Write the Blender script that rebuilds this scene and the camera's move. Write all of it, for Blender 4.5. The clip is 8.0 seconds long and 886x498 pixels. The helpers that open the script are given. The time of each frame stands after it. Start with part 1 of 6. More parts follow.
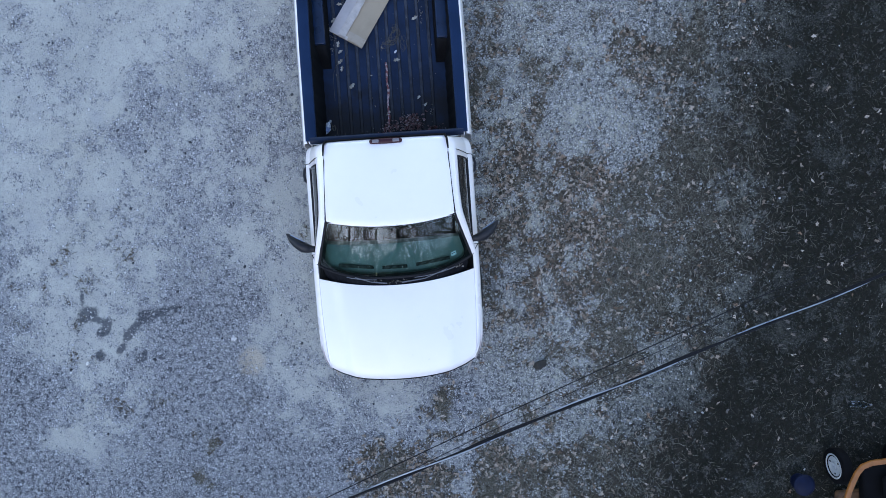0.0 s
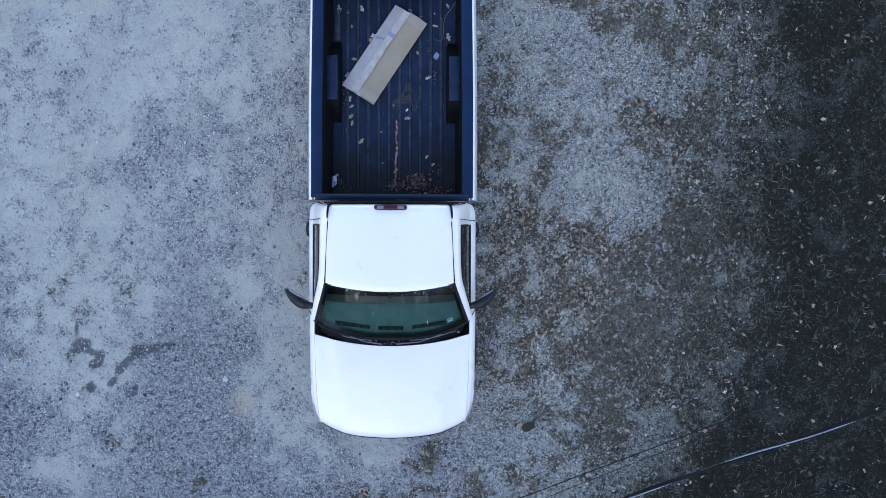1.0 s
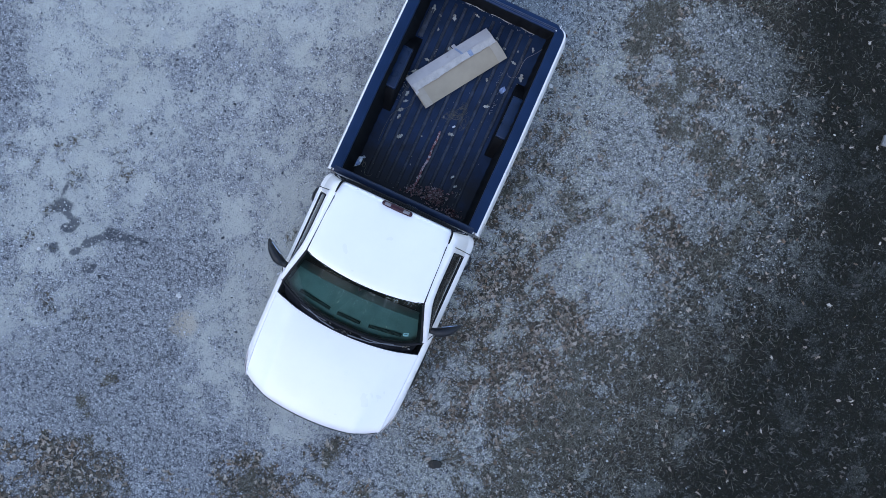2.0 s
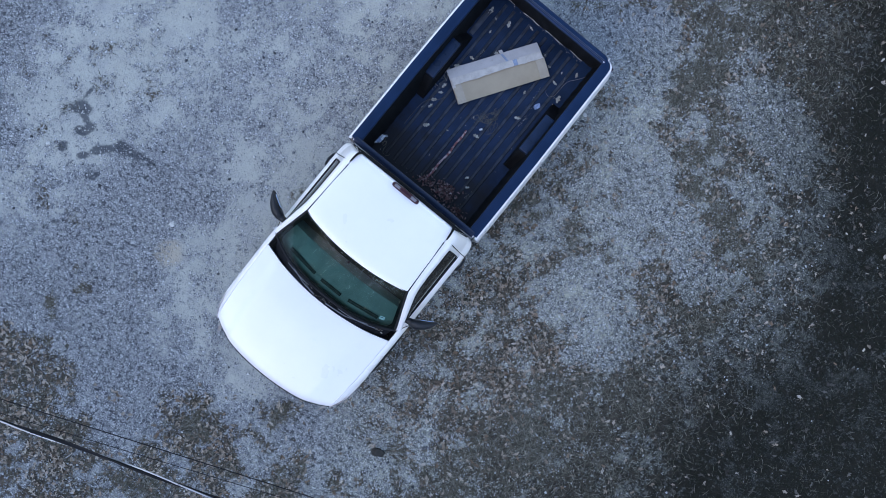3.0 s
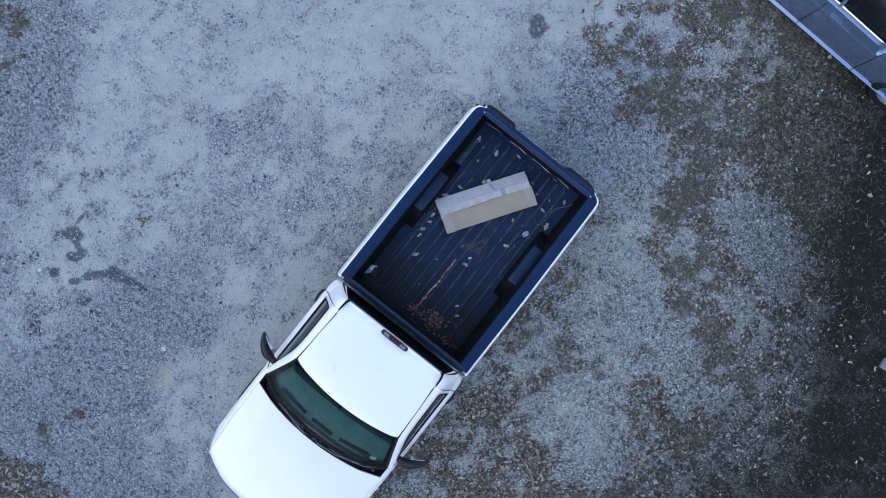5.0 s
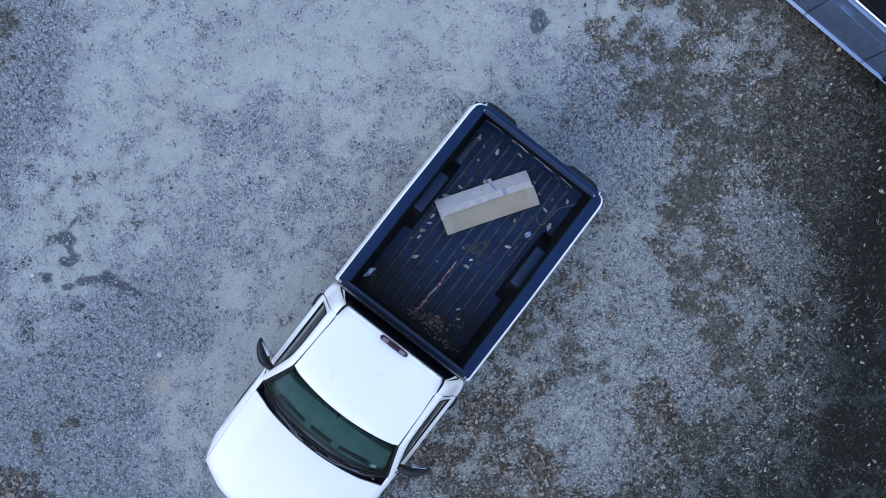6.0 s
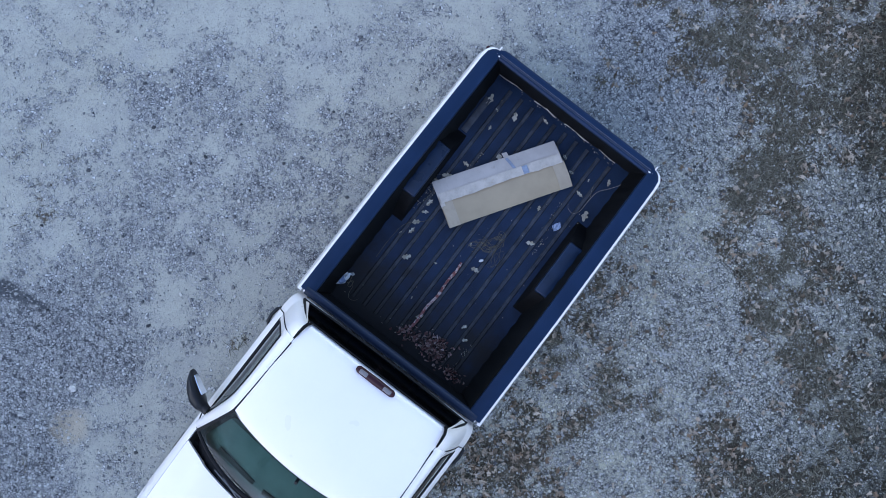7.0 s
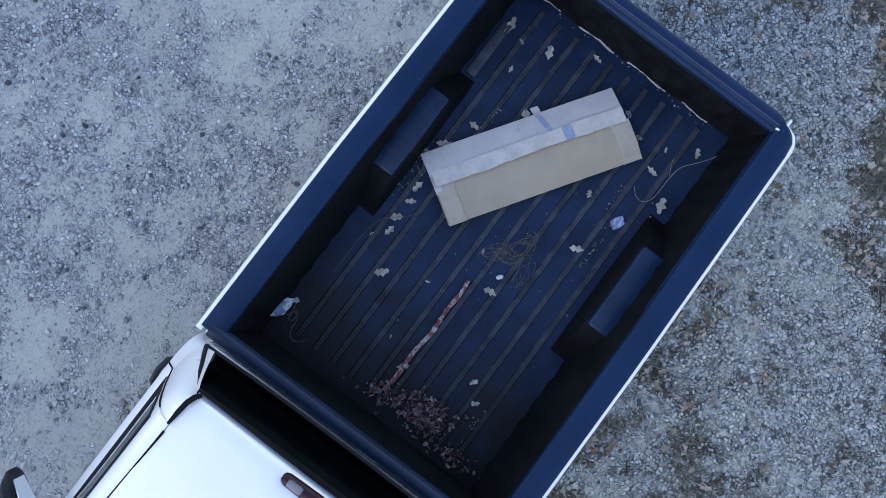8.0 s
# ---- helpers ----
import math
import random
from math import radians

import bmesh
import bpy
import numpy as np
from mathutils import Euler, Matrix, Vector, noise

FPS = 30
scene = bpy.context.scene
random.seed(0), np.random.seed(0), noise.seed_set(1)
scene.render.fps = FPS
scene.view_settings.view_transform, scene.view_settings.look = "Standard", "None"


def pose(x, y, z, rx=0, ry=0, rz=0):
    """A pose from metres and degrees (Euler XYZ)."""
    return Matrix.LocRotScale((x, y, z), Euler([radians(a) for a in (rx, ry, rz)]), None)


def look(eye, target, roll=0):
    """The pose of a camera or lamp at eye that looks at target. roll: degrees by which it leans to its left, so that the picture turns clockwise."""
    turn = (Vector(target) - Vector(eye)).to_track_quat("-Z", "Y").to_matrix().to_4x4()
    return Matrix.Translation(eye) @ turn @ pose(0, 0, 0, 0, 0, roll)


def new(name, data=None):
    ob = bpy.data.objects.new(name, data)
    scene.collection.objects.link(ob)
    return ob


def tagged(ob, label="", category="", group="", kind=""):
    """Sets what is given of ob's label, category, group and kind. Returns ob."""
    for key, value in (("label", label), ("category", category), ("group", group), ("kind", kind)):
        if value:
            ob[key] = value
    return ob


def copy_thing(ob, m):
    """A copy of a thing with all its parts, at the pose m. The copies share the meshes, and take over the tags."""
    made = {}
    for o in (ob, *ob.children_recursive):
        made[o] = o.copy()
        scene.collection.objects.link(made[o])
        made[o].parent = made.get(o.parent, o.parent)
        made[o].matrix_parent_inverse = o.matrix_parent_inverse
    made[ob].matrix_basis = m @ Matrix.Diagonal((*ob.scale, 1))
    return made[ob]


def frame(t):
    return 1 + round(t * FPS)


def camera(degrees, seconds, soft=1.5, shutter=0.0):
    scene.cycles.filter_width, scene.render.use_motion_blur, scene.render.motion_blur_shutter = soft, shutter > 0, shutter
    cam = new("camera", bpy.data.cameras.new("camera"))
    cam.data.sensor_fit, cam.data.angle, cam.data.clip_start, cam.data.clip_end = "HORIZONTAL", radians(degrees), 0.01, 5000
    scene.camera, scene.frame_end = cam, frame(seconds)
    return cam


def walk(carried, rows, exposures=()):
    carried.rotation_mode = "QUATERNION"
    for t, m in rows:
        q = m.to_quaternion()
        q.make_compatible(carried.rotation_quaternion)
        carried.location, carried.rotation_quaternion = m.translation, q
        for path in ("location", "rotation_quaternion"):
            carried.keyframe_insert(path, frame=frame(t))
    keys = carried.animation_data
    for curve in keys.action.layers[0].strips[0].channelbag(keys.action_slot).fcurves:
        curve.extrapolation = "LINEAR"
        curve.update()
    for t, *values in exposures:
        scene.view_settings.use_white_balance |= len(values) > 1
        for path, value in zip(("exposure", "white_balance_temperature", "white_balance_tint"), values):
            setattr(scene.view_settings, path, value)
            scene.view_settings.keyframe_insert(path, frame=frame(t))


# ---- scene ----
cam = camera(68.7, 8.0, soft=0.6)
PATH = [
    (0.0, 0.371, -1.272, 9.167, -0.68, -1.61, -3.94),
    (0.5, 0.434, -0.937, 9.190, -0.26, -1.34, -4.28),
    (1.0, 0.378, -0.480, 9.181, -0.80, -1.76, 0.18),
    (1.5, 0.464, -0.289, 9.162, -0.59, -1.41, 17.04),
    (1.7, 0.481, -0.328, 9.197, -0.22, -1.40, 19.27),
    (2.8, 0.533, -0.392, 9.235, -0.55, -1.53, 39.24),
    (3.0, 0.566, -0.436, 9.218, -0.27, -1.53, 39.11),
    (3.5, 0.536, -0.365, 9.214, 0.04, -1.53, 38.81),
    (4.0, 0.324, -0.021, 9.217, -0.01, -1.46, 38.59),
    (4.5, -0.050, 0.509, 9.226, 0.21, -1.53, 38.57),
    (5.0, -0.320, 0.867, 9.263, 0.56, -1.57, 38.35),
    (5.2, -0.303, 0.867, 9.265, 0.85, -1.51, 38.28),
    (6.3, -0.329, 0.953, 8.717, 0.24, -1.24, 37.75),
    (6.5, -0.281, 0.882, 8.238, 0.82, -1.35, 37.74),
    (7.0, -0.238, 0.881, 6.957, 1.15, -1.37, 37.49),
    (7.5, -0.158, 0.925, 5.786, 1.82, -1.25, 37.24),
    (8.0, -0.200, 0.955, 4.677, 2.22, -1.39, 36.95),
]
walk(cam, [(t, pose(x, y, z, rx, ry, rz)) for t, x, y, z, rx, ry, rz in PATH], exposures=[(0.0, 1.82, 7480, 13), (8.0, 1.82, 7480, 13)])

# ---- sky and light ----
SUN_ELEV, SUN_AZ = 38.0, 196.0
world = bpy.data.worlds.new("sky")
scene.world = world
world.use_nodes = True
wt = world.node_tree
sky = wt.nodes.new("ShaderNodeTexSky")
sky.sky_type = "NISHITA"
sky.sun_disc = False
sky.sun_elevation, sky.sun_rotation = radians(SUN_ELEV), radians(SUN_AZ)
sky.air_density, sky.dust_density, sky.ozone_density = 1.0, 0.2, 3.0
wt.links.new(sky.outputs[0], wt.nodes["Background"].inputs[0])
wt.nodes["Background"].inputs[1].default_value = 0.15
sun_data = bpy.data.lights.new("sun", "SUN")
sun_data.energy, sun_data.angle, sun_data.color = 0.22, radians(60), (1.0, 0.97, 0.93)
sun = new("sun", sun_data)
sun.matrix_world = look((20 * math.sin(radians(SUN_AZ)) * math.cos(radians(SUN_ELEV)), 20 * math.cos(radians(SUN_AZ)) * math.cos(radians(SUN_ELEV)), 20 * math.sin(radians(SUN_ELEV))), (0, 0, 0))


# ---- mesh helpers ----
LINES = None  # heights of a body's lines: drawn height, true height


def link_mesh(name, bm, mat, parent=None, label="", smooth=True):
    if LINES:
        for v in bm.verts:
            v.co.z = poly(LINES, v.co.z)[0]
    bmesh.ops.recalc_face_normals(bm, faces=bm.faces)
    for f in bm.faces:
        f.smooth = smooth
    me = bpy.data.meshes.new(name)
    bm.to_mesh(me)
    bm.free()
    if mat:
        me.materials.append(mat)
    ob = new(name, me)
    if smooth:
        me.set_sharp_from_angle(angle=radians(38))
    if parent:
        ob.parent = parent
    if label:
        ob["label"] = label
    return ob


def part(name, bm, mat, parent, label="", smooth=True):
    return link_mesh(name, bm, mat, parent, label, smooth)


def thing(name, label, category, at=(0, 0, 0), turn=0.0, group=""):
    ob = new(name)
    ob.empty_display_size = 0.1
    ob.matrix_basis = pose(*at, 0, 0, turn)
    return tagged(ob, label, category, group)


def bm_grid(f, us, vs, thick=0.0):
    """A sheet of points f(u, v), with a thickness."""
    bm = bmesh.new()
    rows = [[bm.verts.new(f(u, v)) for v in vs] for u in us]
    for a, b in zip(rows, rows[1:]):
        for i in range(len(vs) - 1):
            bm.faces.new((a[i], a[i + 1], b[i + 1], b[i]))
    if thick:
        bmesh.ops.recalc_face_normals(bm, faces=bm.faces)
        bmesh.ops.solidify(bm, geom=bm.faces[:], thickness=thick)
    return bm


def bm_box(x0, x1, y0, y1, z0, z1, bevel=0.01, seg=2, m=None):
    bm = bmesh.new()
    bmesh.ops.create_cube(bm, size=1, matrix=Matrix.Translation(((x0 + x1) / 2, (y0 + y1) / 2, (z0 + z1) / 2)) @ Matrix.Diagonal((x1 - x0, y1 - y0, z1 - z0, 1)))
    if bevel:
        bmesh.ops.bevel(bm, geom=bm.edges[:], offset=bevel, segments=seg, profile=0.5, affect="EDGES")
    if m is not None:
        bm.transform(m)
    return bm


def bm_loft(rings, closed=True, caps=True):
    """Joins rings of equally many points."""
    bm = bmesh.new()
    vs = [[bm.verts.new(p) for p in r] for r in rings]
    n = len(rings[0])
    for a, b in zip(vs, vs[1:]):
        for i in range(n if closed else n - 1):
            j = (i + 1) % n
            bm.faces.new((a[i], a[j], b[j], b[i]))
    if caps and closed:
        bm.faces.new(vs[0][::-1])
        bm.faces.new(vs[-1])
    return bm


def bm_tube(points, r, n=8):
    """A round tube along points; r: one radius, or one a point."""
    pts = [Vector(p) for p in points]
    rs = [r] * len(pts) if isinstance(r, (int, float)) else list(r)
    rings, side = [], None
    for i, p in enumerate(pts):
        d = (pts[min(i + 1, len(pts) - 1)] - pts[max(i - 1, 0)]).normalized()
        if side is None:
            side = d.orthogonal().normalized()
        side = (side - d * side.dot(d))
        side = side.normalized() if side.length > 1e-6 else d.orthogonal().normalized()
        up = d.cross(side)
        rings.append([p + (side * math.cos(2 * math.pi * k / n) + up * math.sin(2 * math.pi * k / n)) * rs[i] for k in range(n)])
    return bm_loft(rings)


def bm_lathe(profile, n=36, closed=True):
    """Turns (radius, x) points round the x axis."""
    rings = [[(x, r * math.cos(2 * math.pi * k / n), r * math.sin(2 * math.pi * k / n)) for r, x in profile] for k in range(n)]
    return bm_loft(rings + [rings[0]], closed=closed, caps=False)


def bm_add(a, b):
    """Adds the bmesh b to a."""
    me = bpy.data.meshes.new("join")
    b.to_mesh(me)
    b.free()
    a.from_mesh(me)
    bpy.data.meshes.remove(me)
    return a


def lin(a, b, n):
    return [a + (b - a) * i / (n - 1) for i in range(n)]


def poly(points, t):
    """The point at t (its first number) on a line through rows of numbers, eased."""
    if t <= points[0][0]:
        return points[0][1:]
    for a, b in zip(points, points[1:]):
        if t <= b[0]:
            k = (t - a[0]) / (b[0] - a[0])
            return tuple(p + (q - p) * k for p, q in zip(a[1:], b[1:]))
    return points[-1][1:]


def mirror_x(bm):
    bm.transform(Matrix.Diagonal((-1, 1, 1, 1)))
    bmesh.ops.reverse_faces(bm, faces=bm.faces)
    return bm


# ---- noise in the plan ----
def value_noise(x, y, seed):
    xi, yi = np.floor(x).astype(np.int64), np.floor(y).astype(np.int64)
    fx, fy = x - xi, y - yi
    fx, fy = fx * fx * (3 - 2 * fx), fy * fy * (3 - 2 * fy)

    def h(a, b):
        v = (a * 374761393 + b * 668265263 + seed * 974634541) & 0xFFFFFFFF
        v = ((v ^ (v >> 13)) * 1274126177) & 0xFFFFFFFF
        return ((v ^ (v >> 16)) & 0xFFFF) / 65535.0

    return (h(xi, yi) * (1 - fx) + h(xi + 1, yi) * fx) * (1 - fy) + (h(xi, yi + 1) * (1 - fx) + h(xi + 1, yi + 1) * fx) * fy


def fbm(x, y, size, seed, octaves=4):
    total, amp, s = 0.0, 0.5, size
    for o in range(octaves):
        total = total + amp * value_noise(x / s + 31.7 * o, y / s - 17.3 * o, seed + o)
        amp, s = amp * 0.5, s * 0.5
    return total / (1 - 0.5 ** octaves)


def step(a, b, v):
    k = np.clip((v - a) / (b - a), 0, 1)
    return k * k * (3 - 2 * k)


def blob(x, y, cx, cy, rx, ry, turn=0.0):
    """1 in the middle of an ellipse, 0 at its rim and below 0 outside."""
    c, s = math.cos(radians(turn)), math.sin(radians(turn))
    dx, dy = x - cx, y - cy
    return 1 - np.sqrt(((dx * c + dy * s) / rx) ** 2 + ((dy * c - dx * s) / ry) ** 2)


# seeds of the ground's cover: clean gravel, gravel mixed with litter, leaf litter, dead grass
GRIT_EAST = [(0.19, 4.07), (-0.43, 4.19), (0.84, 3.24), (1.29, 3.08), (1.12, 4.2), (1.26, 3.89), (1.62, 3.71), (1.56, 2.47), (1.69, 3.09), (2.01, 2.31), (2.44, 2.55), (1.94, 1.73), (2.61, 2.07), (2.27, 1.58), (3.15, 1.92), (2.95, 1.51), (1.79, 0.94), (2.17, 0.27), (2.39, 0.65), (2.8, 0.26), (3.12, 0.51), (2.61, -0.15),
             (3.44, 0.24), (3.17, -0.33), (3.65, -0.16), (3.03, 0.95), (3.6, 1.61), (3.85, 1.49), (3.53, 1.96), (3.39, 4.46), (3.36, 3.91), (3.91, 3.93), (2.94, 4.3), (3.06, 4.61), (-0.08, 3.75), (0.3, 3.27), (4.12, 1.81)]
GRIT_SOUTH = [(1.47, -2.62), (1.2, -3.04), (1.59, -3.27), (1.73, -3.52), (2.28, -2.67), (1.09, -3.52), (2.09, -1.89), (2.26, -4.17), (3.09, -3.91), (3.77, -3.56), (3.54, -3.21), (-1.39, -4.61), (-2.26, -4.46), (-0.68, -3.54), (-3.21, -4.57), (-1.89, -3.72), (-1.65, -4.65), (-1.18, -3.97), (-1.04, -4.77), (-1.38, -3.72),
              (-0.14, -3.76), (1.48, -3.49), (0.62, -4.32), (-1.89, -4.84), (-1.25, -5.14), (0.2, -3.3), (-4.4, -4.4), (-6, -3.6)]
GRIT_WEST = [(-6, 0), (-6, 5), (-3, 2), (-3, -2.5), (-1.3, 3.5), (-1.5, -3.0), (-1.5, 6), (-4, 9), (-1.6, 0.4), (-2.0, -1.0), (-1.5, 1.9), (-1.3, -1.7), (-2.4, 0.9), (-1.2, 2.8), (-0.9, 3.6), (-1.2, 4.8)]
MIXED_EAST = [(1.31, 5.55), (4.88, 1.58), (4.82, 1.27), (5.06, 1.83), (4.97, 2.27), (1.22, 2.77), (1.98, 3.12), (1.69, 2.05), (1.15, 1.94), (1.24, 1.18), (2.15, 1.08), (1.53, 0.48), (2.48, 3.42), (3.12, 3.4), (3.55, 3.13), (4.05, 0.92), (4.61, 0.75), (4.15, 0.39), (3.82, 0.54), (1.78, 5.62), (0.63, 5.48), (4.72, 3.12), (5.25, 3.12), (4.66, 3.59), (4.17, 2.88), (5.0, 2.5), (2.06, -0.64), (5.0, 0.64), (5.9, 1.24), (5.64, 1.04), (2.66, 4.92), (5.04, 0.99), (1.15, 0.2), (1.2, -0.5), (0.3, 4.7)]
MIXED_SOUTH = [(1.53, -1.77), (1.33, -2.24), (1.86, -2.85), (2.33, -3.12), (1.55, -3.87), (1.93, -4.19), (1.12, -4.25), (2.46, -3.62), (2.6, -3.91), (3.23, -4.25), (3.91, -2.67), (4.14, -2.85), (5.15, -2.52), (2.62, -2.34), (4.07, -3.99), (-1.79, -5.21), (-1.35, -4.76), (-0.21, -4.93), (0.38, -4.66), (0.48, -3.77), (1.25, -3.97), (1.63, -3.17), (-0.52, -4.67), (-2.4, -4.84), (1.15, -1.2)]
LITTER = [(1.66, -0.13), (1.9, -0.04), (1.88, 0.24), (1.85, -0.5), (2.57, -0.49), (2.93, -0.42), (2.71, -0.8), (2.47, -1.14), (2.81, -1.18), (2.83, -1.47), (3.38, 0.97), (3.45, 1.28), (3.64, 0.91), (1.98, -2.29), (1.87, -2.04), (2.22, -2.23), (2.34, -1.75), (2.49, -1.92), (1.78, -1.55), (-2.94, -5.27), (-2.56, -5.37), (-2.48, -5.61), (-2.37, -5.17), (-2.3, -6.07), (-1.66, -6.37),
          (-1.49, -5.84), (-1.13, -5.91), (-0.79, -5.58), (-0.64, -5.27), (-0.14, -5.27), (-0.29, -4.58), (-0.29, -4.33), (-0.06, -4.8), (1.65, -2.43), (1.97, -2.7), (1.45, -0.9), (1.6, -1.2), (2.0, -1.3), (-4.6, -5.5), (-3.0, -6.2), (0.4, -5.6), (1.4, -5.2)]
STRAWY = [(0.51, 5.17), (1.28, 5.06), (0.82, 4.58), (1.87, 4.59), (2.08, 3.92), (2.08, 4.98), (2.1, 5.62), (2.07, 6.33), (2.9, 5.95), (3.41, 5.31), (2.2, 3.5), (2.85, 3.08), (3.09, 2.65), (3.55, 2.6), (3.79, 2.17), (4.21, 2.3), (4.61, 2.2), (4.47, 1.57), (3.99, 1.19), (4.33, 1.09), (3.32, -0.78), (3.79, -0.46), (4.19, -0.3), (4.78, 0.26), (3.65, -0.93),
          (5.53, 0.64), (3.7, 4.81), (3.99, 5.25), (4.36, 4.5), (2.97, 4.8), (5.37, 2.17), (5.45, 1.41), (5.87, 1.94), (2.77, -2.51), (3.13, -2.05), (3.5, -2.56), (2.99, -2.93), (2.88, -3.37), (2.48, -4.51), (2.95, -4.8), (1.74, -4.7), (1.16, -4.78), (3.46, -4.51), (4.35, -2.14), (4.27, -3.35), (4.63, -4.19), (-1.8, -6.69), (-0.37, -5.61)]
STRAWY_FAR = [(5.6, -0.6), (5.5, -2), (5.2, -4), (6.5, 3), (7, -3), (2.4, 7.0), (1.0, 6.6), (0, -7.5), (-5, -7.5), (8, 7), (3.4, -1.6), (5.4, 4.4), (4.4, -1.3), (7, 0.5), (6.4, 5.5), (1.0, 8.2)]
# how coarse the gravel is: packed fines, loose, heaped
BARE = [(-5.4, -0.08), (-5.22, 0.58), (-4.6, 1.08), (-4.73, -0.67), (-4.64, -1.41), (-3.87, -1.11), (-4.16, -0.11), (-3.88, 1.45), (-3.46, 2.21), (-2.94, 2.84), (-2.85, 2.08), (-2.02, 2.33), (-5.64, 0.86), (-4.78, 1.56), (-4.77, -1.33), (-4.01, -1.54), (-4.62, -2.45), (-1.82, -1.7), (-1.45, -0.93), (-1.74, -0.51), (-2.17, -1.04), (-1.89, -2.65),
        (-4.63, -3.64), (-4.0, -2.5), (-1.46, -2.2), (-1.65, -2.51), (-1.37, -3.11), (-0.53, -3.65), (-1.5, 3.6), (-1.0, 5.0), (-3.5, 4.5), (-5.6, 3.5)]
LOOSE = [(-5.39, -1.29), (-3.71, -2.83), (-3.98, -3.29), (-1.65, -3.79), (-1.0, -3.52), (-3.2, -1.21), (-1.43, -2.92), (-2.74, -0.29), (-2.73, -0.51), (-2.99, -0.31), (-3.45, -0.36), (-3.23, 0.63), (-1.59, 0.5), (-2.14, 0.68), (-1.54, 1.47), (-0.6, 3.6), (-1.2, 2.6)]
LOOSE_EAST = [(2.22, 1.65), (2.49, 0.52), (3.08, 0.17), (1.93, 2.66), (1.83, 0.82), (2.9, 1.05), (2.44, 0.07), (1.03, 2.87)]
HEAPED = [(-2.87, -2.1), (-2.51, -2.45), (-2.85, -2.82), (-2.39, -1.98), (-3.07, -2.56), (-2.33, -3.26), (-2.6, -3.16), (-5.51, -2.86), (-5.21, -3.04), (-5.46, -4.29), (-4.99, -4.25), (-3.81, -4.1), (-3.39, -3.81), (-3.04, -4.4), (-2.46, -4.05), (-1.99, -4.0), (-1.45, -4.29), (-3.12, -3.36), (-0.88, -4.17), (1.47, -2.66), (-6.15, -0.78), (-6.07, -1.12), (-6.33, -0.42), (-6.71, -0.2),
          (-5.77, -1.5), (-3.5, -4.2), (-1.5, -4.83), (-0.68, -3.98), (1.08, -3.5), (1.18, 4.14), (1.59, 3.74), (3.5, 1.74), (3.31, -0.38), (3.69, -0.08), (3.41, 4.37), (3.41, 3.84), (4.88, 1.58), (2.51, 2.19), (0.1, 4.0), (2.2, -4.2)]
# dark oily marks: place, half axes, turn
OIL = [(-4.38, -1.96, 0.13, 0.11, 20), (-4.43, -1.80, 0.03, 0.14, 10), (-4.26, -2.05, 0.09, 0.05, -35), (-4.12, -2.11, 0.07, 0.08, 0), (-4.18, -2.22, 0.11, 0.05, 20), (-4.25, -2.55, 0.06, 0.06, 0), (-3.86, -2.31, 0.12, 0.07, 50), (-3.75, -2.17, 0.11, 0.08, 45), (-3.63, -2.05, 0.10, 0.09, 20),
       (-3.53, -2.04, 0.13, 0.08, 10), (-3.37, -2.00, 0.14, 0.06, 10), (-3.20, -1.96, 0.11, 0.04, 10), (-3.96, -2.48, 0.05, 0.09, -40), (-3.68, -2.62, 0.05, 0.11, -45), (-1.09, 4.47, 0.12, 0.16, 30)]
# tufts and small dark heaps on the gravel: place, half axes, how thick
TUFTS = [(1.47, 0.89, 0.20, 0.10, 1.0), (1.98, 2.89, 0.10, 0.09, 1.0), (2.2, 1.0, 0.20, 0.16, 0.5), (2.68, 1.19, 0.10, 0.22, 0.6), (2.98, 1.74, 0.09, 0.13, 0.5), (3.09, 2.13, 0.08, 0.08, 0.5), (2.24, 1.87, 0.10, 0.08, 0.45), (-2.80, -3.94, 0.08, 0.09, 0.8), (-3.0, -4.43, 0.11, 0.19, 0.9), (-2.3, -3.38, 0.10, 0.06, 0.5),
         (-3.04, -3.76, 0.06, 0.10, 0.45), (-3.47, -3.25, 0.20, 0.12, 0.3), (0.5, -3.76, 0.12, 0.16, 0.9), (-1.28, -1.05, 0.12, 0.14, 0.35), (-6.93, -0.18, 0.25, 0.2, 0.8), (-6.6, -0.6, 0.15, 0.12, 0.6), (-0.3, -4.45, 0.2, 0.22, 0.8), (0.05, 3.55, 0.10, 0.10, 0.5), (0.35, 3.8, 0.12, 0.1, 0.45), (0.16, 4.1, 0.12, 0.12, 0.4)]


def near(x, y, groups, soft, sharp):
    """A field that takes each group's values at its seeds and blends between them."""
    values = len(groups[0][1])
    total, out = np.zeros_like(x), [np.zeros_like(x) for _ in range(values)]
    for spots, level in groups:
        for cx, cy in spots:
            w = 1 / ((x - cx) ** 2 + (y - cy) ** 2 + soft) ** sharp
            total += w
            for i in range(values):
                out[i] += w * level[i]
    return [v / total for v in out]


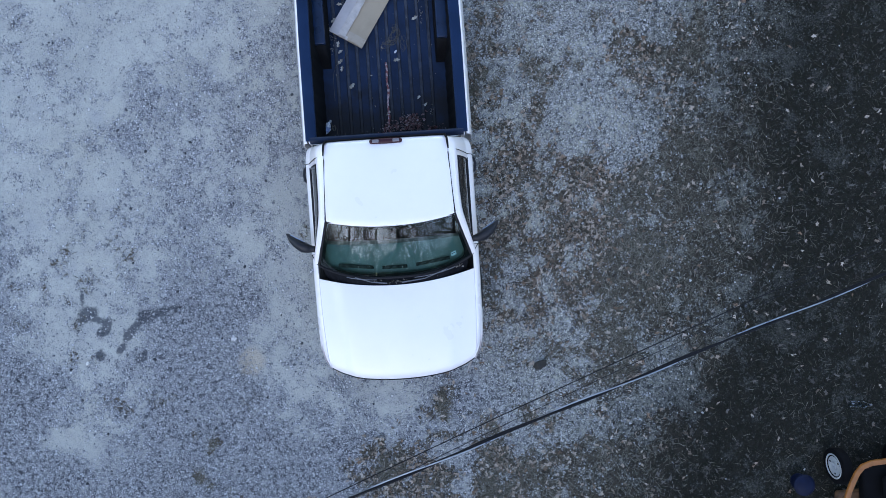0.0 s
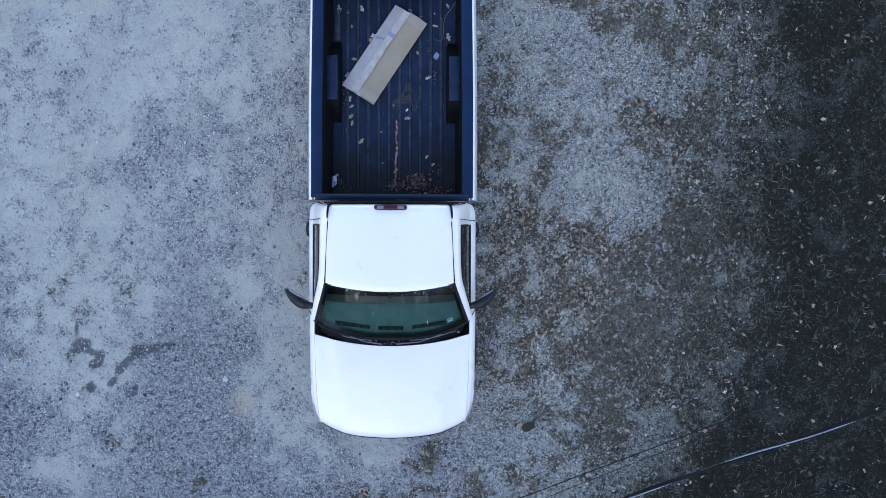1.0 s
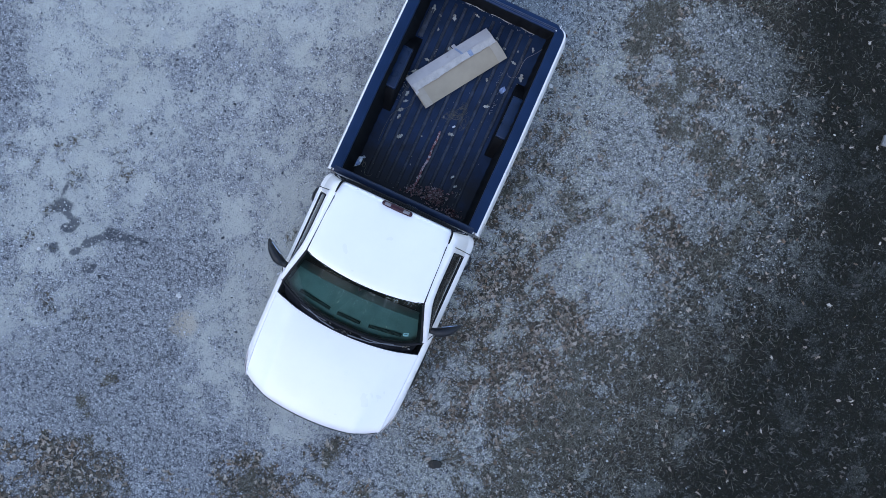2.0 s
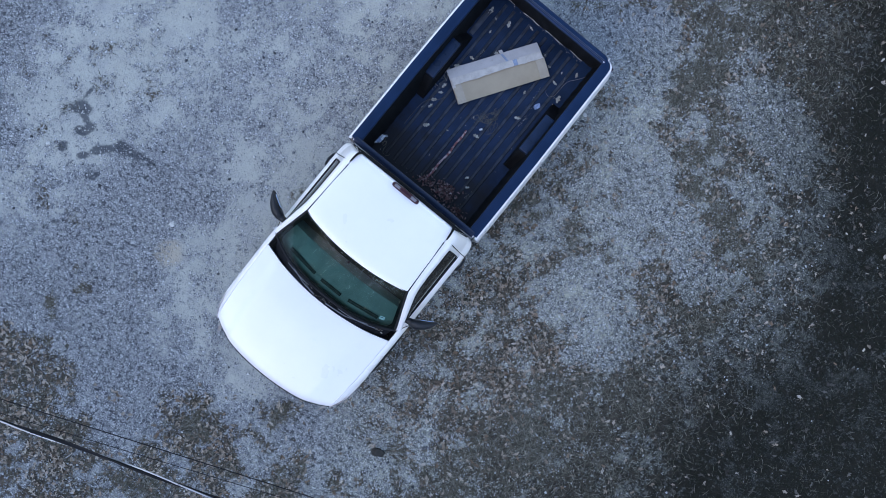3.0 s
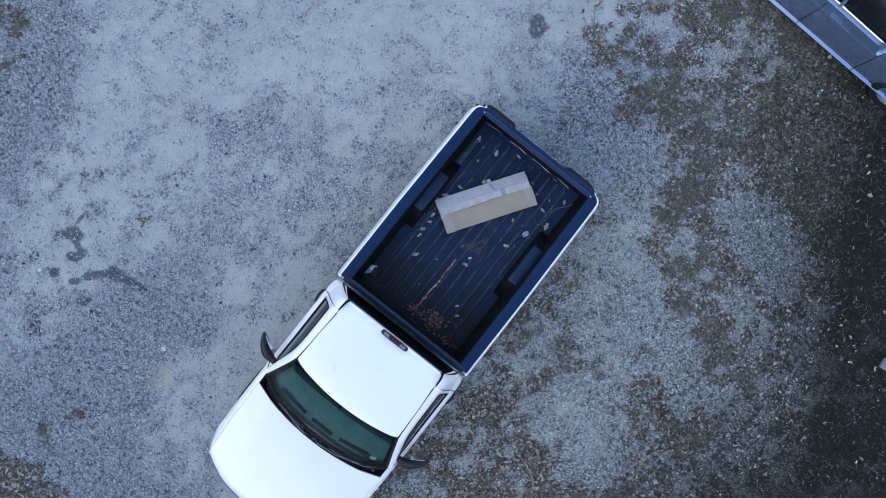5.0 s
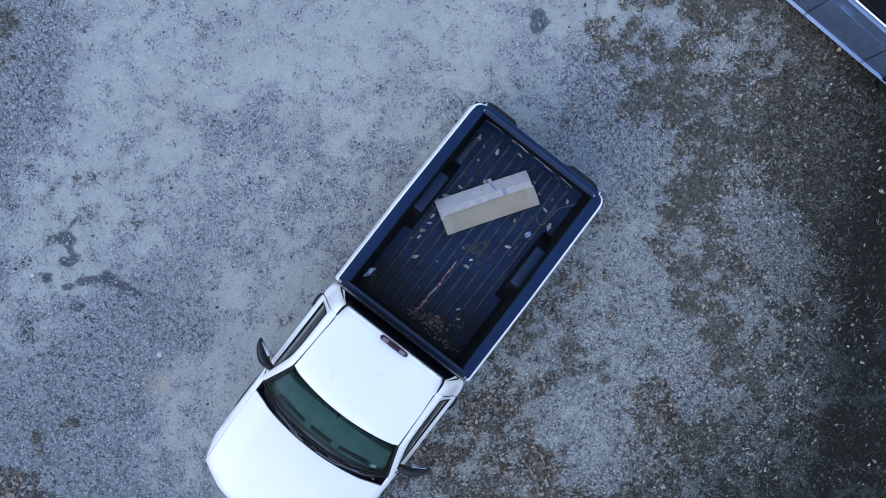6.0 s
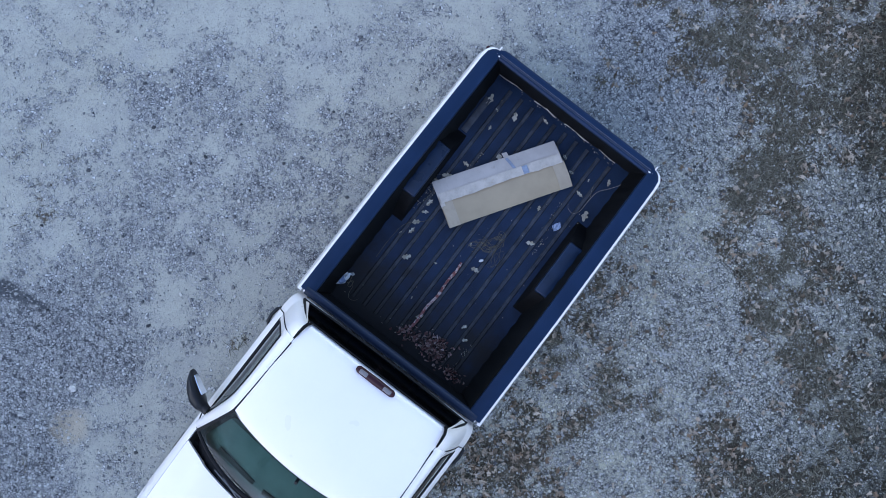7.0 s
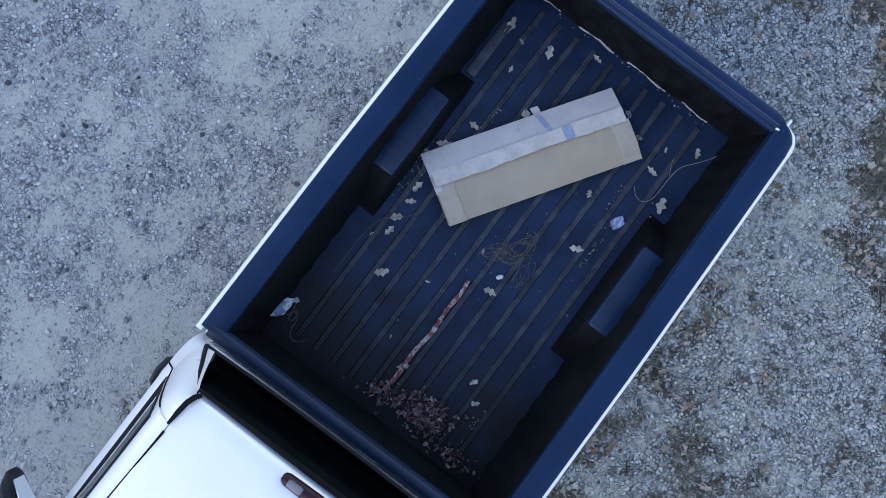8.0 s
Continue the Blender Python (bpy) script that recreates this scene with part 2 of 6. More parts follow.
def cover(x, y):
    """What the ground carries at x, y: litter or grass, dark turf with its shade painted in, coarse gravel, oil, tufts,
    and how far the cover is grass.
    """
    n1, n2, n3 = fbm(x, y, 1.6, 3, 6) - 0.5, fbm(x, y, 0.42, 11, 5) - 0.5, fbm(x, y, 4.0, 23, 3)
    n4 = fbm(x, y, 0.15, 19, 3) - 0.5
    wx, wy = x + 0.45 * (fbm(x, y, 0.6, 31, 4) - 0.5), y + 0.45 * (fbm(x, y, 0.6, 37, 4) - 0.5)
    level, straw = near(wx, wy, ((GRIT_EAST, (0.0, 0.0)), (GRIT_SOUTH, (0.0, 0.0)), (GRIT_WEST, (0.0, 0.0)), (MIXED_EAST, (0.42, 0.35)), (MIXED_SOUTH, (0.42, 0.3)), (LITTER, (0.76, 0.0)), (STRAWY, (1.0, 1.0)), (STRAWY_FAR, (1.0, 1.0))), 0.03, 2)
    veg = np.clip((level + (1.35 * n2 + 1.9 * n4 + 0.25 * n1) * (0.10 + 0.90 * step(0.0, 0.35, level)) - 0.12) / 0.85, 0, 1)
    # grows eastward: dark turf together with the shade that lies on it
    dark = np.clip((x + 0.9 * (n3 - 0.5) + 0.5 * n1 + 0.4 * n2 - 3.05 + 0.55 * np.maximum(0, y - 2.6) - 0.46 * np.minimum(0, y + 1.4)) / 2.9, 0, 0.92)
    tuft = np.zeros_like(x)
    for cx, cy, rx, ry, thick in TUFTS:
        tuft = np.maximum(tuft, thick * step(-0.1, 0.8, blob(x, y, cx, cy, rx * 1.05, ry * 1.05, 15) + n2 * 1.8 + n4 * 3.0))
    specks = step(0.66, 0.80, fbm(x, y, 0.2, 77, 4)) * (0.35 + 0.65 * step(-1.5, 1.5, x + n1))
    veg = np.maximum(veg, np.maximum(0.85 * tuft, 0.42 * specks))
    oil = np.zeros_like(x)
    for cx, cy, rx, ry, turn in OIL:
        oil = np.maximum(oil, step(-0.35, 0.75, blob(x, y, cx, cy, rx * 1.15, ry * 1.15, turn) + n2 * 0.6 + n4 * 1.1))
    heap, = near(wx, wy, ((BARE, (0.20,)), (LOOSE, (0.46,)), (LOOSE_EAST, (0.72,)), (HEAPED, (0.92,))), 0.05, 2)
    coarse = step(0.0, 1.0, heap + 0.15 * n1 + 0.35 * n2 + 0.9 * n4)
    return veg, dark, coarse, oil, tuft, straw


# ---- materials ----
def material(name):
    m = bpy.data.materials.new(name)
    m.use_nodes = True
    nt = m.node_tree
    return m, nt, nt.nodes["Principled BSDF"]


def node(nt, kind, **values):
    n = nt.nodes.new(kind)
    for k, v in values.items():
        n.inputs[k].default_value = v
    return n


def mixed(nt, fac, a, b, mode="MIX"):
    """A colour mix; fac, a and b are sockets or values."""
    n = nt.nodes.new("ShaderNodeMix")
    n.data_type = "RGBA"
    n.blend_type = mode
    for i, v in ((0, fac), (6, a), (7, b)):
        if isinstance(v, bpy.types.NodeSocket):
            nt.links.new(v, n.inputs[i])
        else:
            n.inputs[i].default_value = v if i == 0 else (*v, 1)
    return n.outputs[2]


def maths(nt, op, a, b=0.0, c=0.0, clamp=False):
    n = nt.nodes.new("ShaderNodeMath")
    n.operation, n.use_clamp = op, clamp
    for i, v in enumerate((a, b, c)):
        if isinstance(v, bpy.types.NodeSocket):
            nt.links.new(v, n.inputs[i])
        else:
            n.inputs[i].default_value = v
    return n.outputs[0]


def ramp(nt, v, a, b):
    n = nt.nodes.new("ShaderNodeMapRange")
    n.interpolation_type = "SMOOTHSTEP"
    nt.links.new(v, n.inputs[0])
    n.inputs[1].default_value, n.inputs[2].default_value = a, b
    return n.outputs[0]


def coords(nt):
    return nt.nodes.new("ShaderNodeTexCoord").outputs["Object"]


def grain(nt, co, scale, detail=4.0, rough=0.55):
    n = node(nt, "ShaderNodeTexNoise", Scale=scale, Detail=detail, Roughness=rough)
    nt.links.new(co, n.inputs["Vector"])
    return n.outputs[0]


def bumped(nt, bsdf, height, strength, distance):
    n = node(nt, "ShaderNodeBump", Strength=strength, Distance=distance)
    nt.links.new(height, n.inputs["Height"])
    nt.links.new(n.outputs[0], bsdf.inputs["Normal"])


def plain(name, colour, rough=0.5, metal=0.0, vary=0.15, scale=6.0, fine=180.0, bump=0.15, dist=0.001, coat=0.0, dirt=None, dirt_at=(0.55, 0.75), spec=0.5):
    """A surface with blotches, grain, some wear and fine relief."""
    m, nt, b = material(name)
    co = coords(nt)
    big, small = grain(nt, co, scale), grain(nt, co, fine, 2.0)
    c = mixed(nt, ramp(nt, big, 0.3, 0.7), tuple(v * (1 - vary) for v in colour), tuple(min(1, v * (1 + vary)) for v in colour))
    c = mixed(nt, maths(nt, "MULTIPLY", ramp(nt, small, 0.35, 0.7), vary * 0.7), c, tuple(v * 0.6 for v in colour))
    if dirt:
        c = mixed(nt, maths(nt, "MULTIPLY", ramp(nt, grain(nt, co, scale * 2.3, 8.0, 0.65), *dirt_at), 0.6), c, dirt)
    nt.links.new(c, b.inputs["Base Color"])
    nt.links.new(maths(nt, "MULTIPLY_ADD", big, 0.25, rough - 0.12, True), b.inputs["Roughness"])
    b.inputs["Metallic"].default_value = metal
    b.inputs["Coat Weight"].default_value = coat
    b.inputs["Specular IOR Level"].default_value = spec
    b.inputs["Coat Roughness"].default_value = 0.08
    if bump:
        bumped(nt, b, small, bump, dist)
    return m


def by_island(name, colours, rough=0.75, bump=0.3, scale=90.0, spec=0.35):
    """One of the colours for each loose piece of a mesh."""
    m, nt, b = material(name)
    geo = nt.nodes.new("ShaderNodeNewGeometry")
    cr = nt.nodes.new("ShaderNodeValToRGB")
    cr.color_ramp.interpolation = "LINEAR"
    el = cr.color_ramp.elements
    while len(el) < len(colours):
        el.new(0.5)
    for i, c in enumerate(colours):
        el[i].position, el[i].color = i / (len(colours) - 1), (*c, 1)
    nt.links.new(geo.outputs["Random Per Island"], cr.inputs[0])
    co = coords(nt)
    g = grain(nt, co, scale, 3.0)
    c = mixed(nt, ramp(nt, g, 0.3, 0.75), cr.outputs[0], (0.5, 0.5, 0.5), "MULTIPLY")
    c = mixed(nt, 0.5, cr.outputs[0], c)
    nt.links.new(c, b.inputs["Base Color"])
    b.inputs["Roughness"].default_value = rough
    b.inputs["Specular IOR Level"].default_value = spec
    bumped(nt, b, g, bump, 0.002)
    return m


def glass(name, tint, rough=0.0, ior=1.5):
    m, nt, b = material(name)
    nt.nodes.remove(b)
    clear = node(nt, "ShaderNodeBsdfTransparent", Color=(*tint, 1))
    gloss = node(nt, "ShaderNodeBsdfGlossy", Color=(1, 1, 1, 1), Roughness=rough)
    fr = node(nt, "ShaderNodeFresnel", IOR=ior)
    mx = nt.nodes.new("ShaderNodeMixShader")
    nt.links.new(fr.outputs[0], mx.inputs[0])
    nt.links.new(clear.outputs[0], mx.inputs[1])
    nt.links.new(gloss.outputs[0], mx.inputs[2])
    nt.links.new(mx.outputs[0], nt.nodes["Material Output"].inputs[0])
    return m


def ground_material():
    m, nt, b = material("gravel yard")
    co = coords(nt)

    def att(name):
        a = nt.nodes.new("ShaderNodeAttribute")
        a.attribute_name = name
        return a.outputs["Fac"]

    veg, dark, coarse, oil, sand = att("veg"), att("dark"), att("coarse"), att("oil"), att("sand")
    big, mid, fine = grain(nt, co, 0.9, 5.0), grain(nt, co, 7.0, 6.0, 0.6), grain(nt, co, 38.0, 6.0, 0.75)
    grit = grain(nt, co, 130.0, 3.0, 0.7)
    fines = mixed(nt, ramp(nt, big, 0.3, 0.7), (0.325, 0.325, 0.293), (0.392, 0.389, 0.348))
    fines = mixed(nt, maths(nt, "MULTIPLY", ramp(nt, grain(nt, co, 0.55, 6.0, 0.6), 0.50, 0.68), 0.7), fines, (0.362, 0.352, 0.298))
    fines = mixed(nt, maths(nt, "MULTIPLY", ramp(nt, grain(nt, co, 1.7, 6.0, 0.65), 0.52, 0.70), 0.6), fines, (0.292, 0.297, 0.298))
    fines = mixed(nt, maths(nt, "MULTIPLY", ramp(nt, mid, 0.43, 0.70), 0.4), fines, (0.265, 0.26, 0.255))
    fines = mixed(nt, maths(nt, "MULTIPLY", ramp(nt, fine, 0.53, 0.66), 0.6), fines, (0.17, 0.172, 0.172))
    fines = mixed(nt, maths(nt, "MULTIPLY", ramp(nt, grit, 0.54, 0.66), 0.5), fines, (0.48, 0.475, 0.455))

    # two sizes of gravel with dark joints
    def pebbles(scale, gap, dark_c, light_c, joint):
        v1 = node(nt, "ShaderNodeTexVoronoi", Scale=scale, Randomness=1.0)
        v2 = nt.nodes.new("ShaderNodeTexVoronoi")
        v2.feature = "DISTANCE_TO_EDGE"
        v2.inputs["Scale"].default_value = scale
        warp = node(nt, "ShaderNodeTexNoise", Scale=scale * 1.3, Detail=2.0)
        nt.links.new(co, warp.inputs["Vector"])
        add = node(nt, "ShaderNodeVectorMath")
        add.operation = "MULTIPLY_ADD"
        nt.links.new(warp.outputs["Color"], add.inputs[0])
        add.inputs[1].default_value = (0.5 / scale,) * 3
        nt.links.new(co, add.inputs[2])
        for v in (v1, v2):
            nt.links.new(add.outputs[0], v.inputs["Vector"])
        sp = nt.nodes.new("ShaderNodeSeparateColor")
        nt.links.new(v1.outputs["Color"], sp.inputs[0])
        c = mixed(nt, maths(nt, "POWER", sp.outputs[0], 1.3), dark_c, light_c)
        e = ramp(nt, v2.outputs["Distance"], gap * 0.1, gap)
        return mixed(nt, e, joint, c), e, sp.outputs[1]

    stone, e1, r1 = pebbles(36.0, 0.17, (0.19, 0.196, 0.208), (0.56, 0.565, 0.57), (0.080, 0.086, 0.104))
    small, e2, r2 = pebbles(88.0, 0.20, (0.24, 0.245, 0.255), (0.48, 0.485, 0.49), (0.13, 0.136, 0.15))
    f2 = maths(nt, "MULTIPLY", ramp(nt, maths(nt, "ADD", r2, maths(nt, "MULTIPLY", coarse, 0.95)), 0.84, 1.10), 0.85)
    f1 = maths(nt, "MULTIPLY", ramp(nt, maths(nt, "ADD", r1, maths(nt, "MULTIPLY", coarse, 0.85)), 1.00, 1.14), 0.95)
    col = mixed(nt, f1, mixed(nt, f2, fines, small), stone)
    # dark hollows and pale clumps between the stones
    rough = maths(nt, "MULTIPLY_ADD", maths(nt, "POWER", coarse, 1.6), 0.92, 0.05)
    deep = maths(nt, "MULTIPLY", maths(nt, "SUBTRACT", 1.0, e1), maths(nt, "MULTIPLY", f1, ramp(nt, coarse, 0.55, 1.0)))
    col = mixed(nt, maths(nt, "MULTIPLY", deep, 0.7), col, (0.045, 0.046, 0.05))
    clump = grain(nt, co, 15.0, 3.0, 0.6)
    col = mixed(nt, maths(nt, "MULTIPLY", maths(nt, "MULTIPLY", ramp(nt, clump, 0.565, 0.61), 0.92), rough), col, (0.060, 0.064, 0.075))
    col = mixed(nt, maths(nt, "MULTIPLY", maths(nt, "MULTIPLY", ramp(nt, clump, 0.43, 0.36), 0.45), rough), col, (0.54, 0.54, 0.535))
    # brown dust below the trees' litter, east of the wheel tracks
    sep = nt.nodes.new("ShaderNodeSeparateXYZ")
    nt.links.new(co, sep.inputs[0])
    col = mixed(nt, ramp(nt, maths(nt, "ADD", sep.outputs[0], maths(nt, "MULTIPLY", maths(nt, "SUBTRACT", big, 0.5), 3.0)), 0.2, 2.0), col, mixed(nt, 1.0, col, (1.13, 1.10, 0.97), "MULTIPLY"))
    soil = mixed(nt, ramp(nt, mid, 0.35, 0.7), (0.046, 0.034, 0.024), (0.124, 0.097, 0.070))
    soil = mixed(nt, maths(nt, "MULTIPLY", ramp(nt, fine, 0.45, 0.65), 0.7), soil, (0.020, 0.019, 0.017))
    soil = mixed(nt, maths(nt, "MULTIPLY", ramp(nt, grit, 0.56, 0.66), 0.55), soil, (0.17, 0.161, 0.147))
    edge = maths(nt, "ADD", 0.0, maths(nt, "ADD", maths(nt, "MULTIPLY", maths(nt, "ADD", maths(nt, "SUBTRACT", mid, 0.5), maths(nt, "SUBTRACT", grit, 0.5)), 1.1), maths(nt, "MULTIPLY", maths(nt, "SUBTRACT", maths(nt, "ADD", fine, clump), 1.0), 1.9)))
    edge = maths(nt, "ADD", edge, maths(nt, "MULTIPLY", maths(nt, "SUBTRACT", 0.5, r1), 1.0))
    edge = maths(nt, "ADD", veg, maths(nt, "MULTIPLY", edge, ramp(nt, veg, 0.0, 0.4)))
    col = mixed(nt, maths(nt, "MULTIPLY", ramp(nt, edge, 0.28, 0.78), 0.94), col, soil)
    # near-black turf colour that also carries the shade at the east edge
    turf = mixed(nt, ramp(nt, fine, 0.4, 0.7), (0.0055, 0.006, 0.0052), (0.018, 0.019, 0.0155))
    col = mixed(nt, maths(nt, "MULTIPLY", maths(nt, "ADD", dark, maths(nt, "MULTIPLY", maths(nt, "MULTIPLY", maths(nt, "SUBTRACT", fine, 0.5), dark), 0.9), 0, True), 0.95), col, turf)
    col = mixed(nt, sand, col, (0.38, 0.33, 0.265))
    col = mixed(nt, maths(nt, "MULTIPLY", ramp(nt, maths(nt, "ADD", oil, maths(nt, "ADD", maths(nt, "MULTIPLY", maths(nt, "SUBTRACT", fine, 0.5), 1.0), maths(nt, "MULTIPLY", maths(nt, "SUBTRACT", mid, 0.5), 0.8))), 0.10, 0.62), 0.86), col, (0.066, 0.072, 0.082))
    nt.links.new(col, b.inputs["Base Color"])
    b.inputs["Roughness"].default_value = 0.92
    b.inputs["Specular IOR Level"].default_value = 0.08
    hgt = maths(nt, "ADD", maths(nt, "ADD", maths(nt, "MULTIPLY", e1, f1), maths(nt, "MULTIPLY", maths(nt, "MULTIPLY", e2, f2), 0.5)), maths(nt, "MULTIPLY", fine, 0.6))
    bumped(nt, b, hgt, 0.65, 0.012)
    return m


GROUND = ground_material()
STONE = by_island("limestone chips", [(0.12, 0.125, 0.14), (0.23, 0.235, 0.248), (0.345, 0.345, 0.345), (0.41, 0.408, 0.40), (0.51, 0.507, 0.50), (0.295, 0.295, 0.297)], 0.85)
DARKSTONE = by_island("dark stones", [(0.035, 0.038, 0.045), (0.075, 0.08, 0.09), (0.12, 0.125, 0.135), (0.05, 0.053, 0.06)], 0.85)
STRAW = by_island("dead grass", [(0.035, 0.032, 0.025), (0.105, 0.097, 0.075), (0.29, 0.27, 0.225), (0.055, 0.056, 0.036), (0.19, 0.175, 0.14), (0.07, 0.064, 0.05)], 0.8, 0.0, spec=0.15)
TWIGBIT = by_island("dark stalks", [(0.03, 0.028, 0.022), (0.06, 0.054, 0.042), (0.10, 0.092, 0.075)], 0.85, 0.0, spec=0.1)
# dark turf blades, toned down further for the shade they stand in
SHADED_TURF = by_island("dark turf", [(0.007, 0.009, 0.006), (0.016, 0.019, 0.011), (0.042, 0.040, 0.030), (0.010, 0.014, 0.008), (0.024, 0.024, 0.018)], 0.8, 0.0, spec=0.1)
LEAF = by_island("dry oak leaves", [(0.060, 0.043, 0.031), (0.300, 0.232, 0.180), (0.450, 0.375, 0.308), (0.150, 0.100, 0.066), (0.540, 0.470, 0.400), (0.235, 0.150, 0.098), (0.085, 0.063, 0.046), (0.370, 0.295, 0.236)], 0.7, 0.2)
PALE_LEAF = by_island("pale dry leaves", [(0.16, 0.145, 0.125), (0.27, 0.25, 0.22), (0.13, 0.11, 0.09), (0.31, 0.29, 0.26)], 0.7, 0.2)
BED_LEAF = by_island("bleached leaves", [(0.34, 0.325, 0.28), (0.45, 0.43, 0.38), (0.26, 0.235, 0.19), (0.48, 0.465, 0.42)], 0.7, 0.2)
RED_LEAF = by_island("reddish leaf bits", [(0.14, 0.042, 0.042), (0.29, 0.145, 0.14), (0.44, 0.33, 0.32), (0.05, 0.022, 0.022), (0.28, 0.165, 0.16), (0.14, 0.09, 0.085), (0.04, 0.022, 0.02)], 0.7, 0.2)
WHITE = plain("white car paint", (0.82, 0.765, 0.76), 0.3, 0.0, 0.02, 1.5, 60.0, 0.0, coat=0.7, dirt=(0.70, 0.68, 0.66), dirt_at=(0.6, 0.85))
SEAM = plain("panel gap", (0.006, 0.006, 0.007), 0.8, vary=0.3, spec=0.15)
RUBBER = plain("black rubber", (0.011, 0.011, 0.013), 0.75, vary=0.3, fine=120, spec=0.25)
TRIM = plain("black grained plastic", (0.010, 0.011, 0.015), 0.45, vary=0.25, fine=400, bump=0.25, dirt=(0.03, 0.03, 0.032), dirt_at=(0.6, 0.85), spec=0.3)
# darker copy of the liner: the bed walls' shade is put into the colour
SHADED_WALL = plain("shaded liner wall", (0.0105, 0.0105, 0.0115), 0.6, vary=0.25, scale=3.0, fine=260, bump=0.3, spec=0.02)
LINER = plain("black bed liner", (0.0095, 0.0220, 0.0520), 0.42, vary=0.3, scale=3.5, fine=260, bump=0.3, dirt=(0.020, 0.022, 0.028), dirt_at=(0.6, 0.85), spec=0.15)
RIB = plain("scuffed liner ribs", (0.031, 0.038, 0.054), 0.40, vary=0.5, scale=9, fine=300, bump=0.3, dirt=(0.075, 0.075, 0.078), dirt_at=(0.48, 0.74), spec=0.2)
CAP = plain("rail cap plastic", (0.005, 0.0190, 0.054), 0.33, vary=0.12, scale=2.5, fine=350, bump=0.15, dirt=(0.010, 0.024, 0.056), dirt_at=(0.62, 0.85), spec=0.15)
CHROME = plain("worn chrome", (0.55, 0.55, 0.56), 0.22, 1.0, 0.1)
STEEL = plain("painted steel", (0.035, 0.034, 0.033), 0.6, 0.3, 0.35, dirt=(0.10, 0.06, 0.04))
ALLOY = plain("wheel alloy", (0.42, 0.42, 0.43), 0.35, 0.9, 0.15)
DASH = plain("grey-green dashboard", (0.135, 0.195, 0.195), 0.6, vary=0.15, fine=300, bump=0.2)
FABRIC = plain("grey seat cloth", (0.10, 0.10, 0.105), 0.9, vary=0.25, fine=500, bump=0.4)
DARKIN = plain("cab carpet", (0.025, 0.027, 0.028), 0.95, vary=0.3)
REDLENS = plain("dark red lens", (0.032, 0.006, 0.012), 0.45, vary=0.15, coat=0.1, spec=0.2)
LAMP = plain("clear lamp lens", (0.17, 0.155, 0.17), 0.4, vary=0.12, coat=0.2)
AMBER = plain("amber lens", (0.55, 0.2, 0.03), 0.25, coat=0.5)
MIRROR = plain("mirror glass", (0.60, 0.66, 0.74), 0.12, 1.0, 0.02, bump=0.0)
WINDSHIELD = glass("green windshield glass", (0.53, 0.86, 0.84), 0.0, 1.75)
SIDEGLASS = glass("side glass", (0.55, 0.62, 0.60))
REARGLASS = glass("tinted rear glass", (0.20, 0.24, 0.24), 0.12, 1.12)
CARD = plain("tan cardboard", (0.35, 0.285, 0.205), 0.85, vary=0.07, scale=5, fine=300, bump=0.15, dirt=(0.26, 0.20, 0.14), dirt_at=(0.58, 0.85))
CARDGREY = plain("weathered grey cardboard", (0.42, 0.395, 0.39), 0.85, vary=0.09, scale=6, fine=260, bump=0.15, dirt=(0.27, 0.24, 0.22))
PAPER = plain("torn white paper", (0.45, 0.415, 0.385), 0.8, vary=0.14, scale=11, fine=120, bump=0.4, dist=0.003, dirt=(0.36, 0.30, 0.235), dirt_at=(0.5, 0.75))
TAPE = plain("blue-grey packing tape", (0.22, 0.27, 0.36), 0.35, vary=0.2, scale=20)
BLUESCRAP = plain("blue plastic scrap", (0.20, 0.26, 0.40), 0.4, vary=0.3, scale=40)
WHITESCRAP = plain("crumpled white plastic", (0.62, 0.63, 0.66), 0.35, vary=0.2, scale=50)
TWINE = plain("faded twine", (0.13, 0.115, 0.085), 0.9, vary=0.35, scale=60)
TWIG = plain("pale twig", (0.34, 0.31, 0.28), 0.85, vary=0.3, scale=60)
SILVERBLUE = plain("blue-grey metallic paint", (0.15, 0.21, 0.32), 0.22, 0.65, 0.04, 2.0, 500.0, 0.0, coat=0.8)
ORANGE = plain("faded orange paint", (0.26, 0.085, 0.015), 0.45, vary=0.15, scale=12, dirt=(0.16, 0.06, 0.02))
OFFWHITE = plain("off-white wheel rim", (0.34, 0.35, 0.36), 0.5, vary=0.12, dirt=(0.24, 0.22, 0.2))
NAVY = plain("blue plastic", (0.003, 0.007, 0.026), 0.55, vary=0.2, spec=0.15)
CABLE = plain("black cable jacket", (0.006, 0.006, 0.008), 0.6, vary=0.2, spec=0.2)
ALUM = plain("bare aluminium strand", (0.45, 0.46, 0.48), 0.3, 1.0, 0.1)
BOARD = plain("weathered board", (0.16, 0.155, 0.15), 0.8, vary=0.25, scale=20, bump=0.4)
BARK = plain("grey bark", (0.075, 0.065, 0.055), 0.9, vary=0.35, scale=8, fine=60, bump=0.6, dist=0.01)
WOODBARK = plain("dark bark", (0.026, 0.027, 0.028), 0.9, vary=0.35, scale=8, fine=60, bump=0.6, dist=0.01, spec=0.1)
POLEWOOD = plain("weathered pole wood", (0.13, 0.10, 0.075), 0.85, vary=0.3, scale=4, fine=80, bump=0.4)
ROCK = plain("brown rock", (0.028, 0.024, 0.021), 0.9, vary=0.35, scale=20, fine=80, bump=0.5, dist=0.004)
# deeper than RUBBER: the mower's black parts with their shade in the colour
SHADEBLACK = plain("shaded black", (0.004, 0.004, 0.005), 0.9, vary=0.3, fine=120, spec=0.1)
